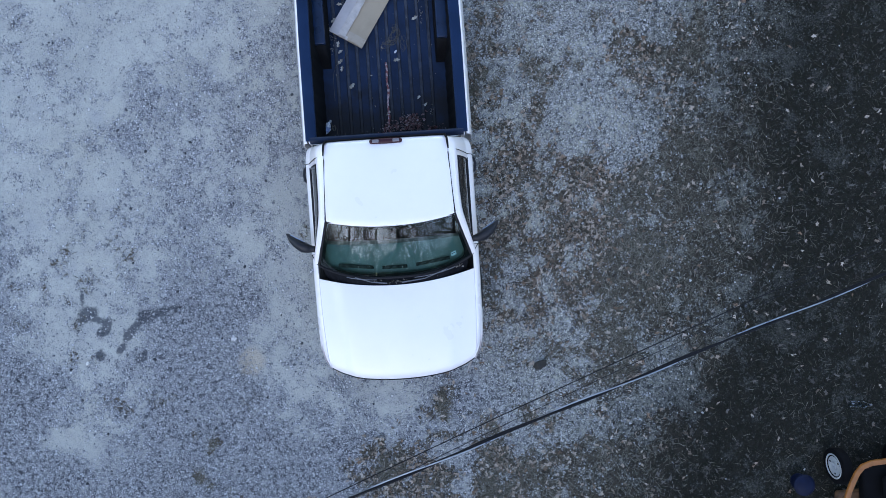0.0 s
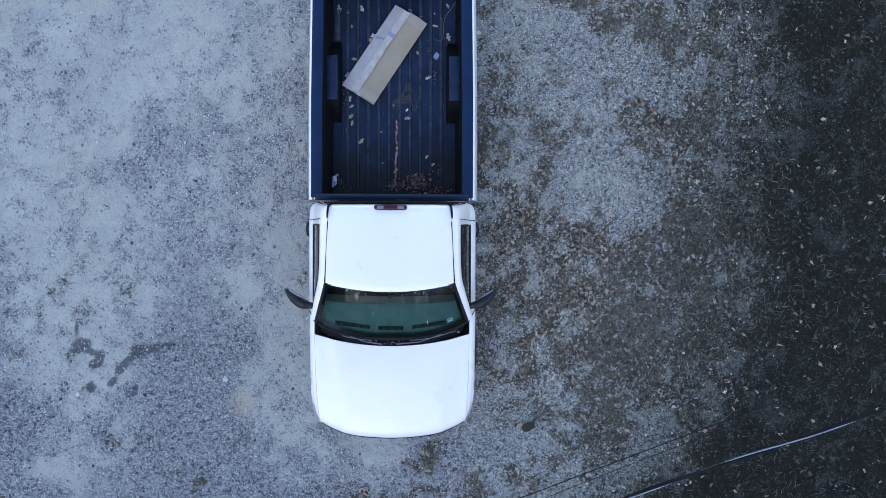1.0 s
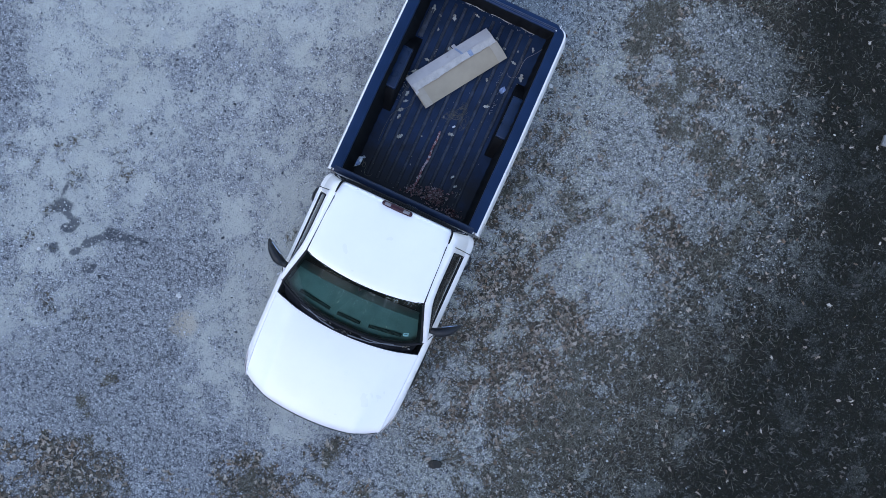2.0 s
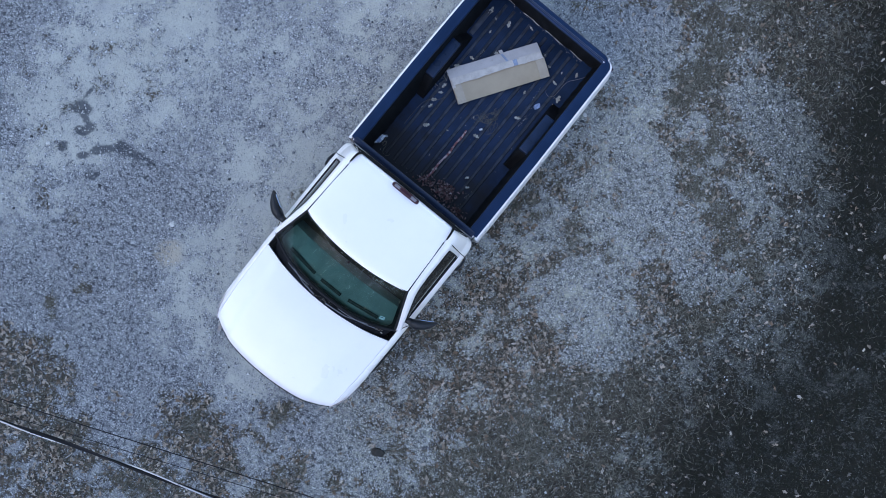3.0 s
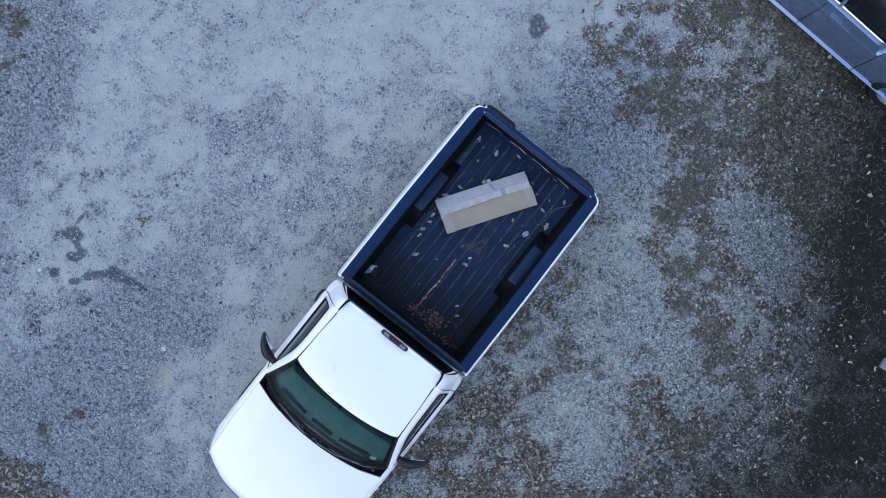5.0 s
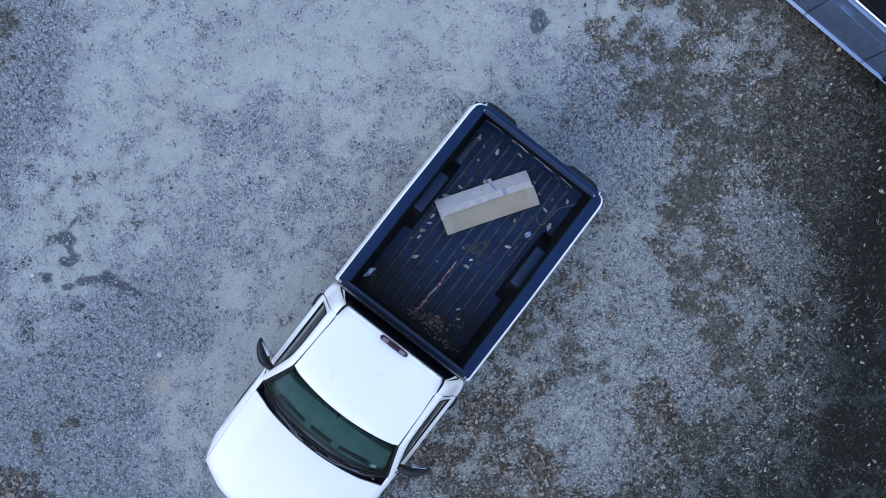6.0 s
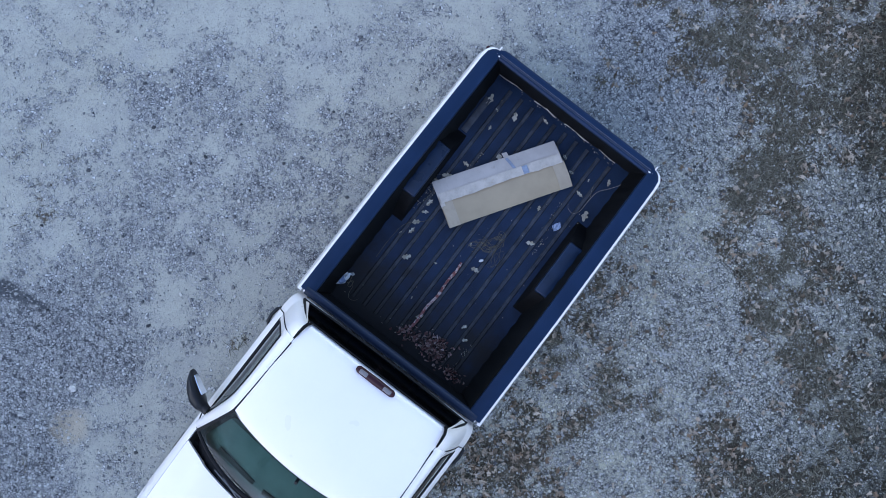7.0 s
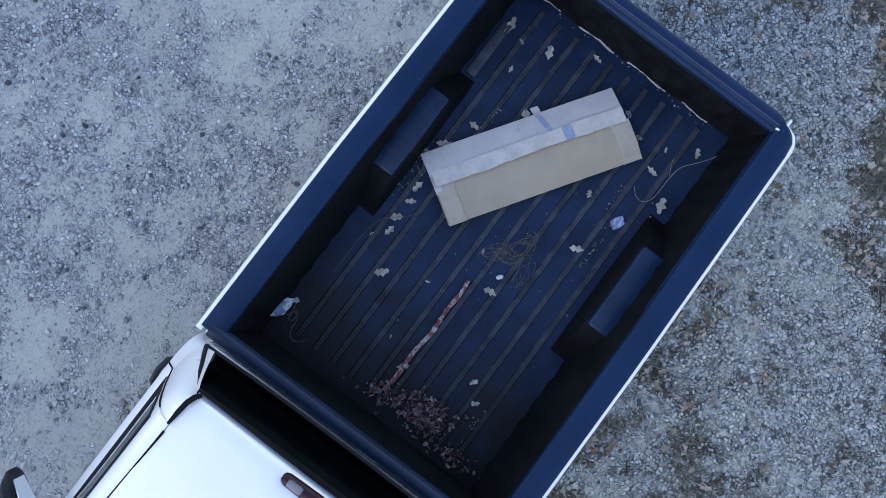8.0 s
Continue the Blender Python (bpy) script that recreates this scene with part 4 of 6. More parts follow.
    part("mirror_glass", fix(bm_grid(lambda k, v: (1.070 + 0.155 * k, -1.265 + 0.02 * math.sin((0.36 + 0.485 * k) * 3) + 0.185 * (0.36 + 0.485 * k) ** 2.2 + 0.053 - 0.014 * k ** 3 - 0.002 * v, 1.160 + 0.135 * v - 0.02 * k * (2 * v - 1)), lin(0, 1, 8), lin(0, 1, 5), 0.006)), MIRROR, mir, "silvery mirror glass")

# rear wall of the cab and its window
rear_k = lambda v: 0.892 - 0.186 * v
part("cab_rear", bm_grid(lambda s, z: (s * 0.88, -0.024 + 0.004 * (1 - s * s), z), lin(-1, 1, 9), [0.5, 0.8, 1.0, 1.15], 0.012), WHITE, truck)
rw = part("rear_window", bm_grid(lambda s, v: (s * rear_k(v), -0.030 - 0.075 * v + 0.014 * (1 - s * s), 1.15 + 0.53 * v), lin(-1, 1, 21), lin(0, 1, 7)), REARGLASS, truck, "dark tinted rear window")
part("window_seal", bm_tube([(s * rear_k(v), -0.028 - 0.075 * v + 0.014 * (1 - s * s), 1.15 + 0.53 * v) for s, v in [(a, 0) for a in lin(-1, 1, 15)] + [(1, b) for b in lin(0.1, 0.95, 6)] + [(a, 1) for a in lin(1, -1, 15)] + [(-1, b) for b in lin(0.95, 0, 7)]], 0.012, 6), RUBBER, rw)
part("header", bm_grid(lambda s, v: (s * (0.712 - 0.022 * v), -0.090 + 0.026 * v + 0.002 * (1 - s * s), 1.60 + 0.136 * v - 0.024 * s * s * v), lin(-1, 1, 17), lin(0, 1, 4), 0.01), SEAM, truck)
brake = part("brake_light", bm_loft([[(x, -0.112 + d * math.cos(a), 1.765 + 0.024 * math.sin(a) + 0.008) for a in lin(0, 2 * math.pi * 11 / 12, 12)] for x, d in ((-0.185, 0.010), (-0.178, 0.022), (-0.16, 0.030), (0, 0.034), (0.16, 0.030), (0.178, 0.022), (0.185, 0.010))]), REDLENS, truck, "dark red third brake light")
brake.location = (0.010, 0, 0)
for x in (-0.115, 0.115):
    part("cargo_lamp", bm_box(x - 0.038, x + 0.038, -0.130, -0.094, 1.775, 1.802, 0.008), LAMP, brake, "clear cargo lamp")

# inside the cab
part("cab_floor", bm_box(-0.96, 0.96, -1.75, -0.06, 0.46, 0.52, 0.01), DARKIN, truck)
part("firewall", bm_box(-0.93, 0.93, -1.72, -1.66, 0.5, 0.98, 0.01), DARKIN, truck)
part("dashboard", bm_grid(lambda s, k: (s * 0.905, (glass_bottom(s * 0.88)[1] + 0.03) * (1 - k) + (-1.180 - 0.035 * (1 - s * s)) * k, 1.165 - 0.035 * s * s - 0.01 * k + 0.012 * math.sin(k * math.pi) - 0.40 * max(0, k - 0.88) / 0.12), lin(-1, 1, 25), [0, 0.08, 0.2, 0.4, 0.6, 0.75, 0.84, 0.88, 0.91, 0.95, 1.0], 0.02), DASH, truck, "grey-green dashboard top")
for x0, x1, y0, y1 in ((-0.69, -0.265, -1.49, -1.545), (-0.165, 0.14, -1.555, -1.555), (0.245, 0.665, -1.545, -1.487)):
    ym = (y0 + y1) / 2
    turn = math.degrees(math.atan2(y1 - y0, x1 - x0))
    base = Matrix.Translation(((x0 + x1) / 2, ym, 1.182 - 0.03 * ((x0 + x1) / 2) ** 2)) @ pose(0, 0, 0, 0, 0, turn)
    half = (x1 - x0) / 2
    vent = part("defroster_vent", bm_box(-half, half, -0.021, 0.021, -0.020, -0.004, 0.003, m=base), SEAM, truck)
    for j in range(int(half * 2 / 0.014)):
        part("slat", bm_box(-half + 0.005 + j * 0.014, -half + 0.012 + j * 0.014, -0.019, 0.019, -0.006, 0.001, 0, m=base), VENT, vent)
part("bench_seat", bm_box(-0.80, 0.80, -0.90, -0.30, 0.66, 0.86, 0.06, 4), FABRIC, truck, "grey cloth bench seat")
part("seat_back", bm_box(-0.80, 0.80, -0.38, -0.18, 0.80, 1.38, 0.06, 4, m=Matrix.Rotation(radians(0), 4, "X")), FABRIC, truck)
part("rearview_mirror", bm_add(bm_box(-0.115, 0.115, -1.085, -1.055, 1.60, 1.66, 0.012, 3), bm_tube([(0, -1.09, 1.63), (0, -1.125, 1.68), (0, -1.14, 1.715)], 0.014, 8)), TRIM, truck, "black rear-view mirror")
wheel_at = pose(0.42, -0.80, 1.00, 28, 0, 0)
steer = bm_tube([wheel_at @ Vector((0.19 * math.cos(a), 0.19 * math.sin(a), 0)) for a in lin(0, 2 * math.pi, 29)], 0.015, 8)
bm_add(steer, bm_tube([wheel_at @ Vector((-0.18, 0, 0)), wheel_at @ Vector((0.18, 0, 0))], 0.02, 6))
bm_add(steer, bm_tube([wheel_at @ Vector((0, 0, 0)), wheel_at @ Vector((0, 0, -0.35))], 0.03, 8))
part("steering_wheel", steer, TRIM, truck)


# ---- the bed ----
LINES = BED_LINES


def bed_corner(y):
    """How far the side draws in at the rear corner."""
    d = max(0, (y - 2.66) / 0.11)
    return 0.085 * (1 - math.sqrt(max(0, 1 - min(1, d) ** 2)))


def bed_upper(y):
    c = bed_corner(y)
    t = 0.022 * max(0, y - 1.2) / 1.5
    return [(1.050 - t - c, 0.84), (1.060 - t - c, 0.95), (1.057 - t - c, 1.06), (1.042 - t - c, 1.17), (1.022 - t - c, 1.25), (1.013 - t - c, 1.305), (1.005 - t - c, 1.322), (0.990 - t - c, 1.329), (0.972 - t - c, 1.329)]


for sgn in (1, -1):
    fix = (lambda bm: bm) if sgn > 0 else mirror_x
    LINES = SIDE_LINES
    part("bed_side", fix(bm_add(side_panel(0.008, 2.66, bed_upper, 40), side_panel(2.66, 2.769, bed_upper, 9))), WHITE, truck)
    LINES = BED_LINES
    # the rail cap: a rounded black strip
    rings = []
    for y in lin(0.035, 2.70, 34) + [2.735, 2.755, 2.765]:
        c = bed_corner(y) * 1.4
        t = 0.022 * max(0, y - 1.2) / 1.5
        o, i = 0.990 - t - c, 0.852 - 0.02 * max(0, y - 1.2) / 1.5
        if i > o - 0.02:
            i = o - 0.02
        rings.append([(o, y, 1.322), (o - 0.004, y, 1.338), (o - 0.02, y, 1.346), ((o + i) / 2, y, 1.349), (i + 0.02, y, 1.345), (i + 0.004, y, 1.335), (i, y, 1.315), (i, y, 1.285), (i + 0.02, y, 1.285)])
    part("rail_cap", fix(bm_loft(rings)), CAP, truck, "smooth black rail cap")
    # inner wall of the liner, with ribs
    part("liner_wall", fix(bm_grid(lambda y, k: (0.858 - 0.058 * (1 - k) ** 1.5 + 0.004 * math.sin(y * 42) * (k < 0.9), y, 0.795 + 0.515 * k), lin(0.08, 2.765, 110), lin(0, 1, 8), 0.01)), SHADED_WALL, truck)
    # wheel housing: a rounded block with sloping ends
    rings = []
    prof = [(1.04, 0.80), (1.10, 0.86), (1.16, 0.95), (1.22, 1.02), (1.30, 1.065), (1.42, 1.075), (1.56, 1.078), (1.70, 1.075), (1.80, 1.065), (1.89, 1.02), (1.96, 0.95), (2.02, 0.86), (2.08, 0.80)]
    for y, z in prof:
        k = (z - 0.80) / 0.278
        rings.append([(0.875, y, 0.79), (0.675, y, 0.79), (0.683, y, 0.80 + (z - 0.80) * 0.5), (0.692 + 0.006 * k, y, z - 0.03 * k), (0.71 + 0.012 * k, y, z - 0.006 * k), (0.75, y, z), (0.875, y, z)])
    # shade is painted into the sides' colour; the top keeps the liner's blue
    part("wheel_housing", fix(bm_loft(rings)), SHADED_WALL, truck, "black wheel housing in the liner")
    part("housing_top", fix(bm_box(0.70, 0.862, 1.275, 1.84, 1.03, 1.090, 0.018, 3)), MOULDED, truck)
    part("tail_light", fix(bm_box(0.905, 1.0, 2.735, 2.775, 0.86, 1.24, 0.012)), REDLENS, truck, "red tail light")

part("liner_ledge", bm_box(-0.765, -0.700, 2.10, 2.50, 0.795, 0.812, 0.004), LEDGE, truck, "worn grey ledge")
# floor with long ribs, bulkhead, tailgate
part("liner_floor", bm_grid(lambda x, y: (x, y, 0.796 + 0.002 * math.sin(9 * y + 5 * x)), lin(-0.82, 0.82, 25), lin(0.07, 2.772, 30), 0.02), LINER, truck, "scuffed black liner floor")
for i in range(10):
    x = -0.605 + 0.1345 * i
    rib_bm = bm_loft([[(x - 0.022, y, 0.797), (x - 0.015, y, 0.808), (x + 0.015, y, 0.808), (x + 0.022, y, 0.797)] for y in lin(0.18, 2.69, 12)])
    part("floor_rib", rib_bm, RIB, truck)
part("bulkhead", bm_grid(lambda x, z: (x, 0.068 - 0.012 * (z - 0.8) + 0.004 * math.sin(x * 40) * (z < 1.2), z), lin(-0.86, 0.86, 90), [0.79, 0.85, 0.95, 1.1, 1.2, 1.3], 0.01), SHADED_WALL, truck)
part("bulkhead_wall", bm_box(-0.955, 0.955, 0.010, 0.048, 0.52, 1.315, 0.006), WHITE, truck)
part("bulkhead_cap", bm_loft([[(x, 0.000, 1.306), (x, 0.002, 1.330), (x, 0.008, 1.343), (x, 0.018, 1.353), (x, 0.032, 1.360), (x, 0.050, 1.362), (x, 0.066, 1.358), (x, 0.080, 1.342), (x, 0.084, 1.30), (x, 0.05, 1.30)] for x in lin(-0.935, 0.935, 25)]), FRONTCAP, truck, "black cap along the bulkhead")
# fine writing on the cap, too small to read
for i, wd in enumerate((0.02, 0.012, 0.016, 0.012, 0.018, 0.014, 0.01)):
    part("lettering_bar", bm_box(0.055 + i * 0.0215, 0.055 + i * 0.0215 + wd * 0.8, 0.006, 0.0085 + 0.003 * (i % 2), 1.342, 1.3455, 0), OFFWHITE, truck)

gate = part("tailgate", bm_box(-0.862, 0.862, 2.778, 2.799, 0.60, 1.305, 0.006), WHITE, truck, "white tailgate with a black cap, shut")
part("gate_liner", bm_grid(lambda x, z: (x, 2.768 - 0.05 * max(0, (z - 0.8) / 0.5) ** 2 + 0.003 * math.sin(x * 50), z), lin(-0.84, 0.84, 80), [0.80, 0.9, 1.0, 1.1, 1.2, 1.3], 0.008), GATE, gate, "scuffed black tailgate liner")


def gate_out(x):
    return 2.802 - 0.02 * max(0, (abs(x) - 0.8) / 0.06) ** 2


part("gate_cap", bm_loft([[(x, 2.695, 1.300), (x, 2.697, 1.325), (x, 2.705, 1.333), (x, 2.722, 1.336), (x, 2.726, 1.329), (x, 2.732, 1.337), (x, 2.745, 1.342), (x, gate_out(x) - 0.014, 1.342), (x, gate_out(x) - 0.003, 1.334), (x, gate_out(x), 1.312), (x, 2.77, 1.300)] for x in lin(-0.866, 0.866, 61)]), CAP, gate, "stepped black tailgate cap")
for y, z in ((2.7265, 1.331), (2.742, 1.3405)):
    part("cap_line", bm_tube([(x, y, z) for x in lin(-0.84, 0.84, 9)], 0.0024, 5), GROOVE, gate)
part("gate_handle", bm_box(-0.11, 0.11, 2.778, 2.80, 1.08, 1.17, 0.01), TRIM, gate)
for sgn in (1, -1):
    part("gate_latch", bm_box(sgn * 0.880 - 0.012, sgn * 0.880 + 0.012, 2.70, 2.76, 1.30, 1.326, 0.004), CHROME, gate)
    part("gate_corner", bm_add(bm_box(sgn * 0.874 - 0.006, sgn * 0.874 + 0.006, 2.722, 2.802, 1.31, 1.347, 0.002), bm_box(sgn * 0.858 - 0.026, sgn * 0.858 + 0.020, 2.712, 2.722, 1.31, 1.345, 0.002)), WHITE, gate, "white corner of the gate opening")
rings = []
for x in lin(-0.97, 0.97, 49):
    out = 2.935 + 0.085 * float(step(0.40, 0.47, abs(x))) - 0.07 * max(0, (abs(x) - 0.80) / 0.17) ** 2
    rings.append([(x, 2.80, 0.46), (x, out - 0.03, 0.46), (x, out, 0.50), (x, out, 0.585), (x, out - 0.015, 0.605), (x, 2.80, 0.61)])
bumper = part("rear_bumper", bm_loft(rings), TRIM, truck, "black rear bumper with a step pad")
part("step_pad", bm_grid(lambda x, k: (x, 2.81 + (0.115 + 0.085 * float(step(0.40, 0.47, abs(x))) - 0.07 * max(0, (abs(x) - 0.80) / 0.17) ** 2) * k, 0.612 - 0.012 * k ** 6), lin(-0.965, 0.965, 49), lin(0, 1, 5), 0.006), TRIM, bumper, "black plastic step pad")

# frame, axles and wheels
LINES = None
for x in (-0.42, 0.42):
    part("frame_rail", bm_box(x - 0.04, x + 0.04, -2.85, 2.75, 0.46, 0.60, 0.01), STEEL, truck)
part("bed_underside", bm_box(-0.95, 0.95, 0.03, 2.72, 0.52, 0.67, 0.01), STEEL, truck)
for y in (FRONT_AXLE, REAR_AXLE):
    part("axle", bm_tube([(-0.85, y, TYRE), (0, y, TYRE), (0.85, y, TYRE)], 0.06, 10), STEEL, truck)


def wheel(sgn, y, out):
    hub = new("wheel")
    hub.parent = truck
    hub.matrix_basis = pose(sgn * (out - 0.125), y, TYRE, 0, 0, 0 if sgn > 0 else 180)
    w = 0.125
    tyre = bm_lathe([(0.22, -w * 0.8), (0.30, -w), (0.355, -w * 0.97), (0.382, -w * 0.8), (0.39, -w * 0.5), (0.384, -w * 0.32), (0.39, -w * 0.28), (0.39, w * 0.28), (0.384, w * 0.32), (0.39, w * 0.5), (0.382, w * 0.8), (0.355, w * 0.97), (0.30, w), (0.22, w * 0.8)], 44)
    part("tyre", tyre, RUBBER, hub, "black tyre")
    rim = bm_lathe([(0.225, -w * 0.8), (0.225, w * 0.82), (0.205, w * 0.86), (0.19, w * 0.6), (0.09, w * 0.45), (0.075, w * 0.75), (0.02, w * 0.8), (0.02, w * 0.3), (0.19, w * 0.3), (0.20, -w * 0.8)], 40)
    part("rim", rim, ALLOY, hub, "grey alloy rim")
    for i in range(5):
        a = 2 * math.pi * i / 5
        part("wheel_nut", bm_box(w * 0.45, w * 0.62, -0.012, 0.012, -0.012, 0.012, 0.003, m=Matrix.Rotation(a, 4, "X") @ Matrix.Translation((0, 0.06, 0))), CHROME, hub)


for sgn in (1, -1):
    wheel(sgn, FRONT_AXLE, 1.085)
    wheel(sgn, REAR_AXLE, 1.045)


# ---- what lies in the bed ----
FLOOR = 0.7185
BED = "leaves and scraps lying in the truck bed"

# flattened carton: u along it, v across, from its front corner
card = thing("cardboard_box", "flattened brown cardboard box with torn white paper on it", "cardboard box", (-0.640, 1.498, FLOOR), 56.4)


def sheet(u0, u1, v0, v1, h, skew=0.0, nu=20, nv=5, thick=0.006):
    return bm_grid(lambda u, v: (u + skew * v, -v, h(u, v)), lin(u0, u1, nu), lin(v0, v1, nv), thick)


part("base_panel", sheet(0.0, 1.255, 0.02, 0.434, lambda u, v: 0.012 + 0.006 * math.sin(u * 5) + 0.02 * (u / 1.25) * (v / 0.43), 0.03), CARD, card, "tan cardboard panel")
part("main_panel", sheet(0.012, 1.243, 0.150, 0.436, lambda u, v: 0.056 - 0.03 * float(step(0.33, 0.44, v)) + 0.004 * math.sin(u * 6 + 2) + 0.018 * u, 0.03, 24, 7), CARD, card, "tan cardboard panel")
part("end_flap", sheet(0.006, 0.115, 0.19, 0.440, lambda u, v: 0.064 - 0.03 * float(step(0.33, 0.44, v)) + 0.02 * u, 0.03, 5, 6), CARDEND, card, "greyish end flap")
part("end_flap", sheet(1.13, 1.25, 0.18, 0.438, lambda u, v: 0.085 - 0.03 * float(step(0.33, 0.44, v)) + 0.01 * (u - 1.1), 0.03, 5, 6), CARDEND, card, "faded end flap")
part("side_flap", sheet(-0.005, 1.235, -0.034, 0.120, lambda u, v: 0.045 + 0.030 * math.sin(min(1, (v + 0.034) / 0.154) * 1.4) + 0.012 * u + 0.003 * math.sin(u * 9), 0.03, 26, 6), CARDGREY, card, "grey weathered side flap")
part("end_fold", sheet(-0.004, 0.04, 0.11, 0.24, lambda u, v: 0.06 + 0.012 * math.sin(v * 40), 0.03, 3, 6), PAPER, card)


def torn(u0, u1, v0, v1, seed):
    rng = random.Random(seed)
    us = lin(u0, u1, 26)
    lo = [v0 + rng.uniform(-0.002, 0.002) for _ in us]
    hi = [v1 + 0.006 * math.sin(u * 7) + rng.uniform(-0.006, 0.004) for u in us]
    bm = bmesh.new()
    rows = []
    for i, u in enumerate(us):
        rows.append([bm.verts.new((u + 0.03 * v, -v, 0.080 + 0.017 * u - 0.05 * max(0, v - 0.17) + rng.uniform(-0.0025, 0.0025))) for v in lin(lo[i], hi[i], 5)])
    for a, b in zip(rows, rows[1:]):
        for i in range(4):
            bm.faces.new((a[i], a[i + 1], b[i + 1], b[i]))
    bmesh.ops.recalc_face_normals(bm, faces=bm.faces)
    bmesh.ops.solidify(bm, geom=bm.faces[:], thickness=0.002)
    return bm


part("torn_paper", torn(0.012, 1.232, 0.098, 0.190, 4), PAPER, card, "torn whitish paper along the fold")
part("tape", sheet(0.845, 0.900, 0.104, 0.184, lambda u, v: 0.088 + 0.017 * u - 0.05 * max(0, v - 0.17), 0.03, 3, 5, 0.002), TAPE, card, "blue-grey tape")
part("fold", sheet(0.735, 0.765, -0.02, 0.11, lambda u, v: 0.052 + 0.030 * math.sin(min(1, (v + 0.034) / 0.154) * 1.4) + 0.012 * u, 0.35, 3, 6, 0.002), TAPE, card)
part("flap_tab", sheet(0.735, 0.785, -0.080, -0.015, lambda u, v: 0.04 + 0.1 * max(0, v + 0.035), 0.2, 3, 4, 0.004), CARDGREY, card)


def leaf_outline(rng, size):
    """The rim of a lobed oak leaf, longer than wide, curled."""
    lobes, phase, bend, curl = rng.uniform(2.0, 3.0), rng.uniform(0, 6.28), rng.uniform(-0.5, 0.6), rng.uniform(0.3, 1.2)
    wide = rng.uniform(0.24, 0.36)
    sides = []
    for sgn in (1, -1):
        side = []
        for i in range(10):
            t = i / 9 - 0.5
            w = wide * max(0.05, math.cos(math.pi * t * 0.94)) ** 0.7 * (0.74 + 0.30 * math.cos(6.28 * lobes * t + phase)) * rng.uniform(0.8, 1.15)
            y = sgn * w + bend * (t * t - 0.1) * 0.6
            side.append((t * size, y * size, size * (curl * w * w + 0.25 * bend * t * t + rng.uniform(0.0, 0.05))))
        sides.append(side)
    return sides[0] + sides[1][::-1]


def leaf_bm(rng, size):
    bm = bmesh.new()
    rim = [bm.verts.new(p) for p in leaf_outline(rng, size)]
    mid = bm.verts.new((0, 0, 0.012 * size))
    for i in range(len(rim)):
        bm.faces.new((mid, rim[i], rim[(i + 1) % len(rim)]))
    bmesh.ops.recalc_face_normals(bm, faces=bm.faces)
    bmesh.ops.solidify(bm, geom=bm.faces[:], thickness=0.0012)
    return bm


BED_LEAVES = [(-0.715, 2.50, 9), (-0.42, 2.51, 6.5), (-0.60, 2.46, 3), (-0.55, 2.28, 3.5), (-0.30, 2.10, 8), (-0.16, 2.22, 5.5), (-0.10, 2.30, 7), (-0.03, 2.26, 5), (-0.52, 1.86, 5), (-0.60, 1.66, 7), (-0.66, 1.56, 4),
              (-0.56, 1.12, 6), (-0.545, 1.03, 5.5), (-0.43, 0.80, 6.5), (-0.17, 0.92, 2.5), (-0.01, 1.27, 3), (0.44, 1.63, 6.5), (0.53, 2.30, 6), (0.70, 2.16, 7.5), (0.69, 2.56, 5), (0.20, 2.50, 4), (-0.16, 2.66, 5),
              (0.17, 1.10, 6), (0.02, 0.42, 5.5), (-0.15, 0.52, 2), (-0.62, 0.95, 2.2), (-0.57, 1.35, 6), (-0.55, 1.25, 5), (0.34, 2.42, 3.5), (0.52, 2.46, 2.5), (0.42, 0.60, 4), (0.50, 0.50, 5), (0.30, 1.95, 4)]
rng = random.Random(8)
for x, y, cm in BED_LEAVES:
    lf = link_mesh("dry_leaf", leaf_bm(rng, cm / 100 * 1.4), BED_LEAF)
    lf.matrix_basis = pose(x, y, FLOOR - 0.002, rng.uniform(-6, 6), rng.uniform(-6, 6), rng.uniform(0, 360))
    tagged(lf, "pale curled dry oak leaf on the bed liner", "leaf", BED)


def litter(name, label, spots, mat, seed, size=(0.02, 0.05), lift=0.012, base=FLOOR):
    """A heap of leaf bits: x, y, spread and how many."""
    rng = random.Random(seed)
    bm = bmesh.new()
    for x, y, sx, sy, count in spots:
        for _ in range(count):
            s = rng.uniform(*size)
            w = s * rng.uniform(0.3, 0.8)
            m = pose(rng.gauss(x, sx), rng.gauss(y, sy), base + rng.uniform(0.001, lift), rng.uniform(-32, 32), rng.uniform(-32, 32), rng.uniform(0, 360))
            vs = [bm.verts.new(m @ Vector(p)) for p in [(px * s * rng.uniform(0.7, 1.3), py * w * rng.uniform(0.5, 1.5), rng.uniform(-0.002, 0.004)) for px, py in ((-0.5, -0.4), (0, -0.5), (0.5, -0.3), (0.45, 0.4), (0, 0.45), (-0.5, 0.3))]]
            bm.faces.new(vs)
    bmesh.ops.solidify(bm, geom=bm.faces[:], thickness=0.001)
    return tagged(link_mesh(name, bm, mat, smooth=False), label, "leaves", kind="stuff")


litter("cowl_litter", "dry leaf bits caught on the cowl below the windshield", [(0.02, -1.735, 0.07, 0.010, 16), (-0.20, -1.72, 0.06, 0.010, 7), (0.40, -1.685, 0.05, 0.012, 6)], PALE_LEAF, 31, (0.012, 0.030), 0.008, 1.272)
litter("cowl_litter", "dry leaf bits caught in the corner of the cowl", [(0.74, -1.60, 0.05, 0.018, 14)], PALE_LEAF, 32, (0.012, 0.030), 0.008, 1.245)


